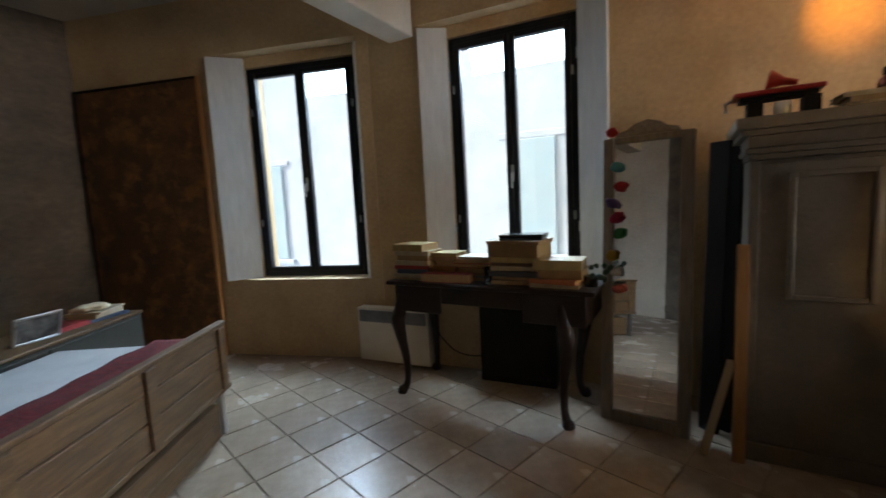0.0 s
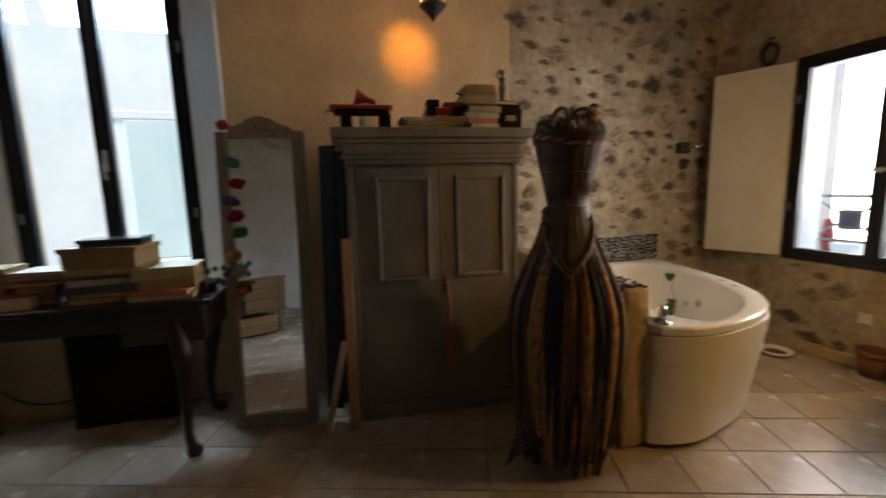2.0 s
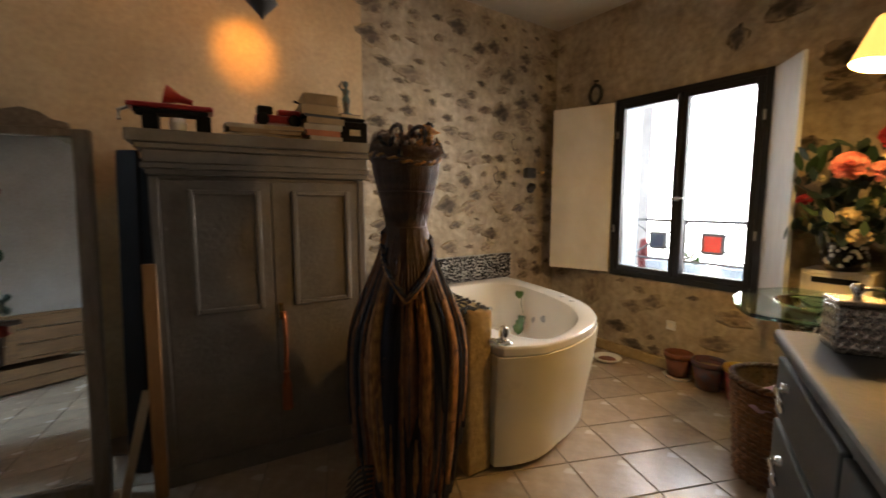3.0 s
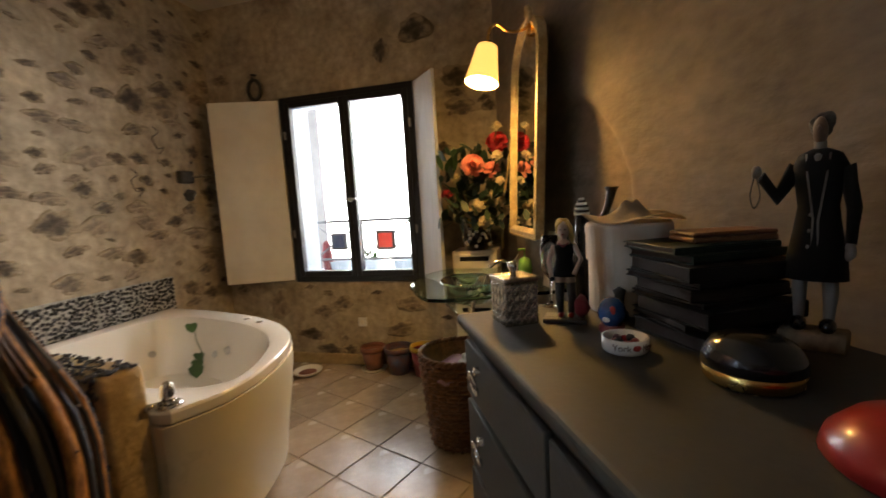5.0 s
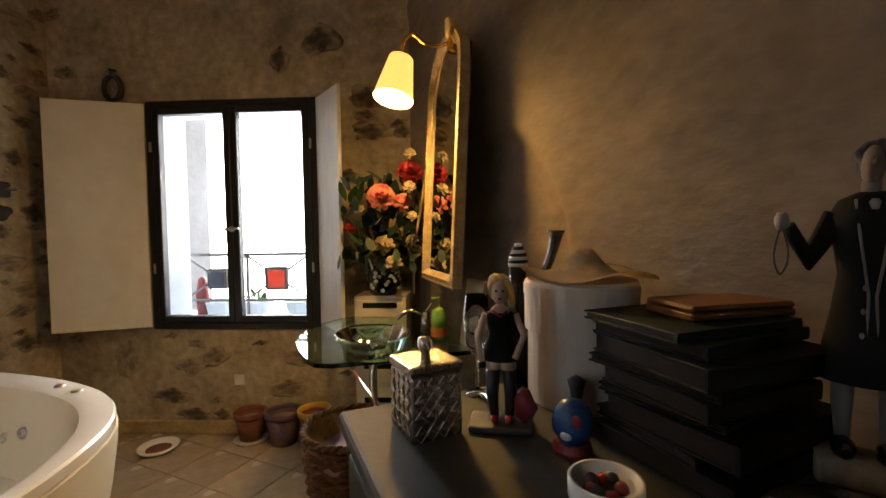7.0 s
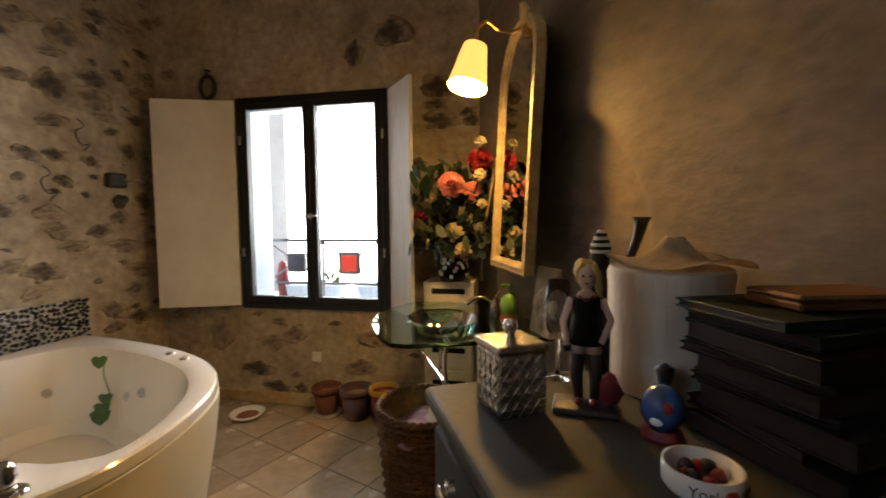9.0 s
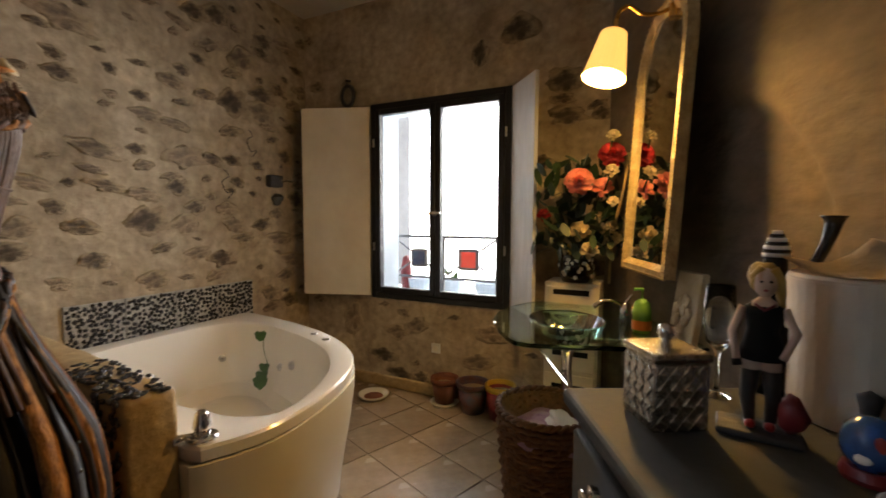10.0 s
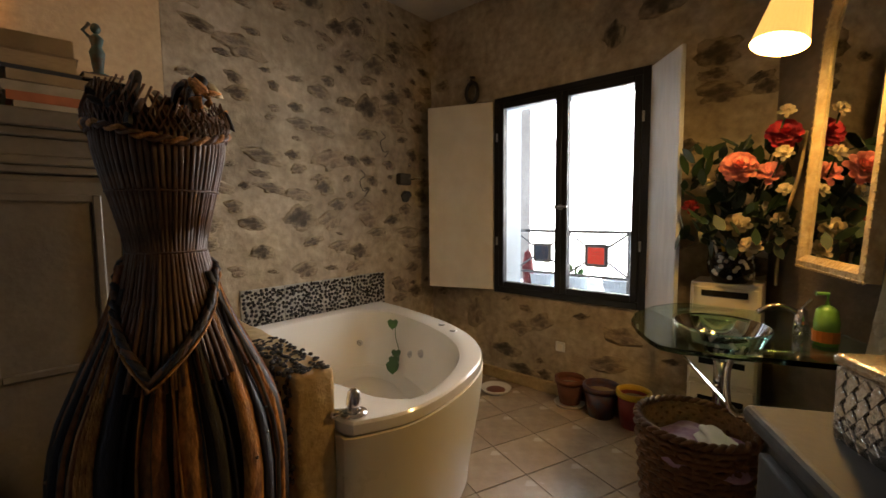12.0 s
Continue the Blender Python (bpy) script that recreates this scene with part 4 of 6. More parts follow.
for k in range(26):
    a, z = rnd.uniform(3.0, 6.6), rnd.uniform(0.3, 0.9)
    part("bead", blob(0.0045, sub=1), SILVER, ds, m=pose((skirt_r(z) + 0.013) * math.cos(a), (skirt_r(z) + 0.013) * math.sin(a), z))
for k in range(7):
    part("frond", tube(smoothline([(-0.20, -0.10, 0.14 + 0.02 * k), (-0.27, -0.10 - 0.01 * k, 0.13 + 0.03 * k), (-0.33, -0.1 - 0.02 * k, 0.08 + 0.04 * k)], 4), [0.006] * 8 + [0.002], 5), BLACKCLOTH, ds)

# ---- corner bath ----
tubm = thing("corner_bath", Matrix(), "white acrylic corner whirlpool bath with a cream front panel", "bath")
front = smoothline([(0.912, 2.815, 0), (1.12, 2.752, 0), (1.40, 2.80, 0), (1.68, 2.935, 0), (1.88, 3.16, 0), (2.0, 3.45, 0), (2.06, 3.75, 0), (2.09, 4.05, 0), (2.10, 4.33, 0)], 6)
outer = [(p.x, p.y) for p in front] + [(1.5, 4.28), (0.912, 4.22), (0.912, 3.6), (0.912, 3.1)]
inner = smoothline([(1.10, 2.93, 0), (1.20, 2.825, 0), (1.40, 2.875, 0), (1.62, 3.01, 0), (1.79, 3.22, 0), (1.89, 3.48, 0), (1.94, 3.75, 0), (1.95, 4.0, 0), (1.82, 4.19, 0), (1.45, 4.20, 0), (1.10, 4.12, 0), (1.02, 3.9, 0), (1.02, 3.4, 0), (1.10, 2.93, 0)], 5)[:-1]


def resample(pts, n):
    pts = [Vector((p[0], p[1], 0)) for p in pts]
    pts.append(pts[0])
    cum = [0]
    for a, b in zip(pts, pts[1:]):
        cum.append(cum[-1] + (b - a).length)
    res, j = [], 0
    for i in range(n):
        s = cum[-1] * i / n
        while cum[j + 1] < s:
            j += 1
        res.append(pts[j].lerp(pts[j + 1], (s - cum[j]) / max(cum[j + 1] - cum[j], 1e-9)))
    return res


cen = Vector((1.45, 3.55, 0))


def by_angle(pts, n=144):
    """The outline met by n rays from the bath's middle."""
    loop = [Vector((p[0], p[1], 0)) - cen for p in pts]
    res = []
    for i in range(n):
        a = 2 * math.pi * i / n
        d = Vector((math.cos(a), math.sin(a), 0))
        best = 0.3
        for p, q in zip(loop, loop[1:] + loop[:1]):
            e = q - p
            den = d.x * e.y - d.y * e.x
            if abs(den) < 1e-9:
                continue
            t = (p.x * e.y - p.y * e.x) / den
            s = (p.x * d.y - p.y * d.x) / den
            if t > 0 and -1e-6 <= s <= 1 + 1e-6:
                best = t
        res.append(cen + d * best)
    return res


O, I = by_angle(outer), by_angle(inner)
bm = bmesh.new()
layers = [(O, 0.012, 0.578), (O, 0, 0.581), (O, 0, 0.614), (O, 0.008, 0.622), (I, -0.02, 0.622), (I, 0.006, 0.612), (I, 0.02, 0.56), (I, 0.05, 0.40), (I, 0.09, 0.26), (I, 0.16, 0.20), (I, 0.30, 0.185)]
rings = []
for base, inset, z in layers:
    rings.append([bm.verts.new((cen + (p - cen) * (1 - inset / max((p - cen).length, 0.01))).to_tuple()[:2] + (z,)) for p in base])
for a, b in zip(rings, rings[1:]):
    for k in range(len(a)):
        j = (k + 1) % len(a)
        bm.faces.new([a[k], a[j], b[j], b[k]])
bm.faces.new(rings[-1])
bmesh.ops.recalc_face_normals(bm, faces=bm.faces)
for e in bm.edges:
    if e.calc_face_angle(0) > 0.5:
        e.smooth = False
part("shell", bm, ACRYLIC, tubm, smooth=True)
levels = ((0.575, 0.007), (0.50, 0.012), (0.38, 0.028), (0.22, 0.058), (0.10, 0.078), (0.03, 0.085))


def panel_ring(z, inset):
    """The front panel's line at height z; it leans in towards the floor, less so at the low wall."""
    ring = [Vector((0.914, 2.99, z)), Vector((0.914, 2.824 + 0.25 * inset, z))]
    for p in front[1:]:
        f = inset * min(1, 0.3 + max(0, p.x - 0.95) * 2.0)
        q = cen + (p - cen) * (1 - f / (p - cen).length)
        ring.append(Vector((q.x, q.y, z)))
    return ring


bm = bmesh.new()
rows = [[bm.verts.new(p) for p in panel_ring(z, inset)] for z, inset in levels]
for a, b in zip(rows, rows[1:]):
    for k in range(len(a) - 1):
        bm.faces.new([a[k], a[k + 1], b[k + 1], b[k]])
bmesh.ops.remove_doubles(bm, verts=bm.verts, dist=1e-4)
bmesh.ops.solidify(bm, geom=bm.faces, thickness=0.012)
bmesh.ops.recalc_face_normals(bm, faces=bm.faces)
for e in bm.edges:
    if e.calc_face_angle(0) > 0.5:
        e.smooth = False
part("front_panel", bm, TUBPANEL, tubm, "cream moulded front panel", True)
bm = bmesh.new()
base = [(cen + (p - cen) * (1 - 0.115 / (p - cen).length)) for p in front[3:]]
for p, q in zip(base, base[1:]):
    bm.faces.new([bm.verts.new((p.x, p.y, 0.0)), bm.verts.new((q.x, q.y, 0.0)), bm.verts.new((q.x, q.y, 0.05)), bm.verts.new((p.x, p.y, 0.05))])
bmesh.ops.remove_doubles(bm, verts=bm.verts, dist=1e-4)
part("plinth", bm, GROUT, tubm)
for x, y in ((1.90, 3.34), (1.945, 3.48)):
    part("button", lathe([(0, 0), (0.022, 0), (0.018, 0.008), (0, 0.009)], 16), STEEL, tubm, m=pose(x, y, 0.6225))
for a, z in ((20, 0.40), (5, 0.44), (60, 0.40), (95, 0.40), (120, 0.40), (150, 0.42)):
    d = Vector((math.cos(radians(a)), math.sin(radians(a)), 0))
    hit = min(I, key=lambda p: abs((p - cen).normalized().dot(d) - 1))
    p = cen + d * ((hit - cen).length - 0.048)
    part("jet", lathe([(0, 0.006), (0.012, 0.01), (0.024, 0.004), (0.026, -0.01), (0, -0.01)], 14), STEEL, tubm, m=Matrix.Translation((p.x, p.y, z)) @ (-d).to_track_quat("Z", "Y").to_matrix().to_4x4())
tp = thing("bath_tap", pose(0.965, 2.86, 0.6228), "chrome bath mixer with a lever on the rim", "tap")
part("base", lathe([(0, 0), (0.045, 0), (0.043, 0.008), (0.02, 0.012), (0, 0.012)], 20), CHROME, tp, smooth=True)
part("lever", lathe([(0, 0.012), (0.022, 0.012), (0.026, 0.04), (0.020, 0.075), (0.010, 0.085), (0, 0.086)], 16), CHROME, tp, smooth=True)
part("spout", tube([(-0.03, 0.0, 0.015), (-0.07, 0.0, 0.025), (-0.085, 0.0, 0.022)], 0.014, 10), CHROME, tp, smooth=True)
iv = thing("ivy_decoration", pose(1.835, 3.80, 0.30), "artificial green ivy sprig stuck inside the bath", "plant")
part("stem", tube(smoothline([(0, 0, 0.0), (0.02, -0.02, 0.1), (0.03, 0.03, 0.2), (0.05, 0.05, 0.3)], 5), 0.003, 5), IVY, iv)
for x, y, z, s in ((0, 0, 0.02, 1.1), (-0.01, -0.03, 0.07, 0.9), (0.03, 0.0, 0.1, 0.8), (0.045, 0.05, 0.28, 0.9)):
    bm = bmesh.new()
    o = [(0, -0.045), (0.03, -0.02), (0.04, 0.015), (0.02, 0.03), (0, 0.02), (-0.02, 0.03), (-0.04, 0.015), (-0.03, -0.02)]
    prism([(a * s, b * s) for a, b in o], -0.001, 0.001, bm)
    part("leaf", bm, IVY, iv, m=pose(x - 0.02, y, z, 80, 0, -70 + 20 * s))

# low end wall of the bath with a pebble top
lw = thing("bath_end_wall", pose(0.765, 2.862, 0), "low rough plastered end wall with dark pebbles on its top", "low wall")
lw["kind"] = "structure"
bm = B(0, 0.14, 0, 1.34, 0, 0.80, 0.02, 3)
bmesh.ops.subdivide_edges(bm, edges=[e for e in bm.edges if e.calc_length() > 0.3], cuts=12, use_grid_fill=True)
for v in bm.verts:
    v.co += 0.008 * noise.noise_vector(v.co * 9)
part("masonry", bm, TAN, lw, smooth=True)
peb = [part("pebble", blob(0.0105, 1, 0.8, 0.55, 0.3, 1, k), PEBBLE, lw, smooth=True, m=pose(0.03 + 0.02 * k, 0.03, 0.803)) for k in range(5)]
for k in range(290):
    o = peb[k % 5]
    if k < 170:
        m = pose(rnd.uniform(0.005, 0.135), rnd.uniform(0.005, 0.45), 0.802, 0, 0, rnd.uniform(0, 360))
    else:
        m = pose(-0.004, rnd.uniform(0.01, 0.16), rnd.uniform(0.45, 0.8), 0, -90, rnd.uniform(0, 360))
    like(o, m @ Matrix.Diagonal((*[rnd.uniform(0.7, 1.2)] * 3, 1)))

# pebble mosaic panel over the bath
pm = thing("pebble_mosaic", MB @ pose(2.82, 0, 0.585), "splashback of four mats of black pebbles in pale grout", "tiling")
for i in range(4):
    part("grout_bed", B(i * 0.275 + 0.002, i * 0.275 + 0.273, -0.012, -0.001, 0, 0.255, 0.002), PEBGROUT, pm)
pb = [part("pebble", blob(0.0138, 1, 0.5, 1, 0.35, 1, 10 + k), PEBBLE, pm, smooth=True, m=pose(0.02 + 0.025 * k, -0.013, 0.02)) for k in range(5)]
pts = [(0.02 + 0.025 * k, 0.02) for k in range(5)]
tries = 0
while len(pts) < 470 and tries < 40000:
    tries += 1
    p = (rnd.uniform(0.012, 1.088), rnd.uniform(0.012, 0.243))
    if min(p[0] % 0.275, 0.275 - p[0] % 0.275) > 0.010 and all((p[0] - q[0]) ** 2 + (p[1] - q[1]) ** 2 > 0.0205 ** 2 for q in pts):
        pts.append(p)
rest = bmesh.new()
for n, (x, z) in enumerate(pts[5:]):
    m = pose(x, -0.013, z, 0, rnd.uniform(0, 360), 0) @ Matrix.Diagonal((*[rnd.uniform(0.78, 1.05)] * 3, 1))
    if n < 290:
        like(pb[n % 5], m)
    else:
        blob(0.0125, 1, 0.5, 1, 0.35, 1, n, m, rest)
tagged(part("pebble_inlay", rest, PEBBLE, pm, smooth=True), kind="stuff")

# ---- washbasin corner (coordinates along and off the rendered wall) ----
sn = thing("glass_washbasin", MD, "green glass washbasin shelf with a round bowl on chrome brackets", "washbasin")
outl = [(2.56, 0.02), (2.585, 0.25), (2.635, 0.64), (2.655, 0.69), (2.70, 0.715), (2.86, 0.735), (3.02, 0.735), (3.18, 0.69), (3.34, 0.585), (3.44, 0.46), (3.46, 0.30), (3.46, 0.02)]
hole = [(3.02 + 0.195 * math.cos(a), 0.40 + 0.165 * math.sin(a)) for a in [k * math.pi / 22 for k in range(44)]]
bm = bmesh.new()
o_ring = []
c0 = Vector((3.02, 0.40))
for k in range(44):
    a = k * math.pi / 22
    d = Vector((math.cos(a), math.sin(a)))
    best = 0.4
    for (x0, y0), (x1, y1) in zip(outl, outl[1:] + outl[:1]):
        p, e = Vector((x0, y0)) - c0, Vector((x1 - x0, y1 - y0))
        den = d.x * e.y - d.y * e.x
        if abs(den) > 1e-9:
            t, s = (p.x * e.y - p.y * e.x) / den, (p.x * d.y - p.y * d.x) / den
            if t > 0 and -1e-6 <= s <= 1 + 1e-6:
                best = t
    o_ring.append(tuple(c0 + d * best))
r1 = [[bm.verts.new((x, y, z)) for x, y in loop] for loop, z in ((hole, 0.802), (o_ring, 0.802), (o_ring, 0.82), (hole, 0.82))]
for a, b in zip(r1, r1[1:] + r1[:1]):
    for k in range(44):
        bm.faces.new([a[k], a[(k + 1) % 44], b[(k + 1) % 44], b[k]])
part("shelf", bm, SINKGLASS, sn)
part("bowl", lathe([(0.192, 0.012), (0.188, 0.0), (0.165, -0.05), (0.11, -0.10), (0.03, -0.12), (0, -0.12), (0, -0.128), (0.032, -0.128), (0.115, -0.108), (0.172, -0.054), (0.196, 0.0), (0.197, 0.012), (0.192, 0.012)], 32), SINKGLASS, sn, smooth=True, m=pose(3.02, 0.40, 0.812) @ Matrix.Diagonal((1, 0.85, 1, 1)))
part("drain", lathe([(0, 0), (0.03, 0), (0.028, 0.01), (0, 0.012)], 16), CHROME, sn, m=pose(3.02, 0.40, 0.693))
part("waste_pipe", tube([(3.02, 0.40, 0.684), (3.02, 0.40, 0.50), (3.02, 0.36, 0.45), (3.02, 0.25, 0.46), (3.02, 0.0, 0.46)], 0.02, 10), CHROME, sn, smooth=True)
for u in (2.72, 3.38):
    part("bracket", tube(smoothline([(u, 0.0, 0.79), (u, 0.40, 0.79), (u, 0.47, 0.76), (u, 0.47, 0.62), (u, 0.44, 0.58)], 5), 0.010, 8), CHROME, sn, smooth=True)
part("towel_rail", tube([(2.72, 0.44, 0.58), (3.38, 0.44, 0.58)], 0.010, 8), CHROME, sn)
part("towel_rail", tube([(2.72, 0.44, 0.58), (2.72, 0.0, 0.58)], 0.010, 8), CHROME, sn)
fc = thing("basin_tap", MD @ pose(2.93, 0.17, 0.8205), "chrome swan-neck basin tap", "tap")
part("body", lathe([(0, 0), (0.025, 0), (0.022, 0.05), (0.018, 0.09), (0, 0.095)], 14), CHROME, fc, smooth=True)
part("spout", tube(smoothline([(0, 0, 0.07), (0.0, 0.05, 0.10), (0.0, 0.10, 0.10), (0, 0.14, 0.075)], 5), 0.010, 8), CHROME, fc, smooth=True)
part("lever", tube([(0, 0, 0.095), (0, -0.03, 0.13)], 0.006, 6), CHROME, fc)
sp = thing("soap_bottle", MD @ pose(2.80, 0.16, 0.8205), "bottle of green liquid soap with an orange label", "bottle")
part("body", lathe([(0, 0), (0.034, 0), (0.036, 0.08), (0.03, 0.12), (0.014, 0.135), (0, 0.136)], 16), GREENBOTTLE, sp, smooth=True)
part("pump", tube([(0, 0, 0.136), (0, 0, 0.175), (0.0, 0.035, 0.175)], 0.007, 6), GREENBOTTLE, sp)
part("label", lathe([(0.0365, 0.012), (0.0372, 0.012), (0.0372, 0.05), (0.0365, 0.05)], 16), mat("orange_label", (0.6, 0.2, 0.03), 0.5), sp)
pq = thing("carved_plaque", MD @ pose(2.60, 0.10, 0.8205, 8, 0, 0), "white carved plaster plaque leaning on the wall", "plaque")
part("slab", B(-0.075, 0.075, 0, 0.025, 0, 0.27, 0.006, 2), WPETAL, pq)
for k in range(12):
    part("relief", blob(0.02, 1, 0.35, 1.2, 0.5, 2, k), WPETAL, pq, smooth=True, m=pose(rnd.uniform(-0.05, 0.05), 0.028, rnd.uniform(0.03, 0.24)))

cbn = thing("white_cabinet", pose(2.60, 2.36, 0, 0, 0, -84.5), "narrow cream cabinet with slotted drawer fronts in the corner", "cabinet")
part("body", B(0, 0.29, 0.012, 0.24, 0, 0.93, 0.006, 2), CREAM, cbn)
for z in (0.06, 0.25, 0.44, 0.62, 0.78):
    dwr = part("drawer", B(0.012, 0.278, 0.0, 0.0115, z, z + (0.17 if z < 0.7 else 0.13), 0.004), CREAM, cbn)
    part("slot", B(0.05, 0.24, -0.003, 0.0, z + 0.085, z + 0.115, 0.001), BLACKMATTE, dwr)
vs = thing("flower_pot", pose(2.70, 2.215, 0.9305), "black glazed pot with white flower pattern holding artificial flowers", "vase")
part("body", lathe([(0, 0), (0.07, 0), (0.095, 0.05), (0.10, 0.10), (0.092, 0.145), (0.098, 0.155), (0.086, 0.155), (0.08, 0.12), (0, 0.12)], 24), BLACK, vs, smooth=True)
for k in range(26):
    a, z = rnd.uniform(2.2, 5.2), rnd.uniform(0.02, 0.13)
    part("motif", blob(0.012, 1, 0.25, 1, 0.5, 1, k), WHITE, vs, m=pose(0.098 * math.cos(a), 0.098 * math.sin(a), z, 0, rnd.uniform(0, 90), math.degrees(a) + 90))
for k in range(4):
    part("brush", tube([(-0.07, 0.03 * k - 0.05, 0.14), (-0.11 - 0.01 * k, 0.03 * k - 0.05, 0.21)], 0.006, 6), (RED, CREAM, YELLOW, WHITE)[k], vs)


def bloom(m, r, material, label, n=46):
    t = thing("flower", m, label, "flower", "artificial flowers")
    part("heart", blob(r * 0.42, sub=2, rough=0.3), material, t, smooth=True)
    bm = bmesh.new()
    v = [bm.verts.new(p) for p in ((-0.22, 0, 0), (0.22, 0, 0), (0.46, 0.10, 0.5), (0.30, 0.04, 0.92), (0, 0.0, 1.0), (-0.30, 0.04, 0.92), (-0.46, 0.10, 0.5), (0, -0.12, 0.5))]
    for f in ((0, 1, 7), (1, 2, 7), (2, 3, 7), (3, 4, 7), (4, 5, 7), (5, 6, 7), (6, 0, 7)):
        bm.faces.new([v[i] for i in f])
    bmesh.ops.solidify(bm, geom=bm.faces, thickness=0.03)
    pt = part("petal", bm, material, t, smooth=True, m=pose(0, 0, r * 0.1) @ Matrix.Diagonal((r * 0.6,) * 3 + (1,)))
    for k in range(n):
        el = math.degrees(math.asin(min(1, 1 - (k + 0.5) / n * 1.35))) if 1 - (k + 0.5) / n * 1.35 > -1 else -20
        like(pt, pose(0, 0, 0, 0, 0, k * 137.5) @ pose(0, 0, 0, 90 - el - 10, 0, 0) @ Matrix.Translation((0, 0, r * 0.30)) @ Matrix.Diagonal((r * 0.62, r * 0.62, r * (0.55 + 0.2 * k / n), 1)))
    return t


FACING = pose(0, 0, 0, 0, -62, 15)
for (x, y, z), r, ma, lab in (((2.42, 2.14, 1.46), 0.072, PINK, "large coral pink artificial peony"), ((2.47, 2.00, 1.585), 0.066, CRIMSON, "crimson artificial peony in the bouquet"),
                              ((2.47, 2.04, 1.43), 0.055, PINK, "small pink artificial bud in the bouquet"), ((2.52, 2.155, 1.215), 0.060, WPETAL, "cream artificial rose in the bouquet"),
                              ((2.60, 2.34, 1.47), 0.045, WPETAL, "small cream artificial flower"), ((2.60, 2.37, 1.30), 0.040, CRIMSON, "small red artificial flower"),
                              ((2.50, 2.10, 1.12), 0.05, WPETAL, "cream artificial rose in the bouquet"), ((2.55, 2.06, 1.29), 0.035, WPETAL, "small cream artificial flower"), ((2.50, 2.0, 1.24), 0.035, WPETAL, "small cream artificial flower"),
                              ((2.58, 2.30, 1.40), 0.035, WPETAL, "small cream artificial flower"), ((2.42, 1.98, 1.36), 0.03, WPETAL, "small cream artificial flower"), ((2.41, 1.985, 1.665), 0.032, WPETAL, "small cream artificial flower"), ((2.39, 1.985, 1.50), 0.036, WPETAL, "small cream artificial flower"), ((2.55, 1.99, 1.18), 0.04, WPETAL, "small cream artificial flower")):
    t = bloom(pose(x, y, z) @ FACING, r, ma, lab, 46 if r > 0.06 else 18)
    back = t.matrix_world.inverted() @ Vector((2.68, 2.20, 1.07))
    part("stem", tube([(0, 0, 0), tuple(back * 0.5 + Vector((0, 0, -0.04))), tuple(back)], 0.004, 5), LEAF, t)
lf = thing("foliage", pose(2.68, 2.2, 1.08), "dark green artificial leaves of the bouquet", "plant")
bm = prism([(0, -0.5), (0.2, -0.25), (0.26, 0.05), (0.15, 0.35), (0, 0.55), (-0.15, 0.35), (-0.26, 0.05), (-0.2, -0.25)], -0.01, 0.01)
lp = part("leaf", bm, LEAF, lf, m=pose(0, 0, 0.1) @ Matrix.Diagonal((0.1, 0.1, 0.1, 1)))
for k in range(210):
    v = Vector((rnd.gauss(-0.10, 0.07), rnd.gauss(-0.03, 0.13), rnd.uniform(0.02, 0.50)))
    v.y = max(min(v.y, 0.19), -0.20)
    v.x = max(min(v.x, 0.05), -0.24)
    s = rnd.uniform(0.06, 0.12)
    like(lp, Matrix.Translation(v) @ pose(0, 0, 0, rnd.uniform(20, 160), rnd.uniform(-50, 50), rnd.uniform(0, 360)) @ Matrix.Diagonal((s, s, s, 1)))
bt = part("branch", tube(smoothline([(2.60, 2.02, 0.95), (2.55, 2.0, 1.2), (2.50, 1.95, 1.42), (2.56, 1.94, 1.60)], 6), 0.007, 6), TAN, None, smooth=True)
tagged(bt, "thin bare twig among the artificial flowers", "branch")

# carved mirror over the basin and its lamp
gm = thing("carved_mirror", MD @ pose(2.80, 0.155, 1.065, 3.0, 0, -6.7) @ Matrix.Diagonal((1.10, 1, 1.11, 1)), "cream and gilt carved wall mirror with an arched top", "mirror")
shape = [(-0.215, 0), (0.215, 0), (0.215, 0.735), (0.20, 0.81), (0.155, 0.885), (0.08, 0.935), (-0.08, 0.935), (-0.155, 0.90), (-0.20, 0.85), (-0.215, 0.78)]
ins = [(x * (1 - 0.040 / 0.215), 0.040 + (z - 0) * (1 - 0.08 / 0.945)) for x, z in shape]
bm = bmesh.new()
rr = [[bm.verts.new((x, y, z)) for x, z in loop] for loop, y in ((shape, -0.02), (shape, 0.02), ([(a[0] * 0.5 + b[0] * 0.5, a[1] * 0.5 + b[1] * 0.5) for a, b in zip(shape, ins)], 0.024), (ins, 0.007), (ins, -0.02))]
for a, b in zip(rr, rr[1:] + rr[:1]):
    for k in range(len(a)):
        j = (k + 1) % len(a)
        bm.faces.new([a[k], a[j], b[j], b[k]])
part("frame", bm, GOLDFRAME, gm)
part("glass", prism(ins, 0.0, 0.004), MIRROR, gm, m=Matrix(((1, 0, 0, 0), (0, 0, 1, 0), (0, 1, 0, 0), (0, 0, 0, 1))))
per = resample([(x * 0.985, z) for x, z in shape], 110)
bead = part("bead", blob(0.0062, sub=1), GOLDFRAME, gm, smooth=True, m=pose(per[0].x, 0.019, per[0].y))
for p in per[1:]:
    like(bead, pose(p.x, 0.019, p.y))
part("back_panel", B(-0.2, 0.2, -0.03, -0.021, 0.02, 0.85, 0.002), DARKWOOD, gm)
part("bow", blob(0.03, 1, 0.6, 1.6, 0.4, 2, 3), GOLDFRAME, gm, "carved bow at the crest", True, pose(-0.10, 0.03, 0.93, 0, 35, 0))
wl = thing("wall_lamp", Matrix(), "brass swan-neck mirror lamp with a lit cream pleated shade", "lamp")
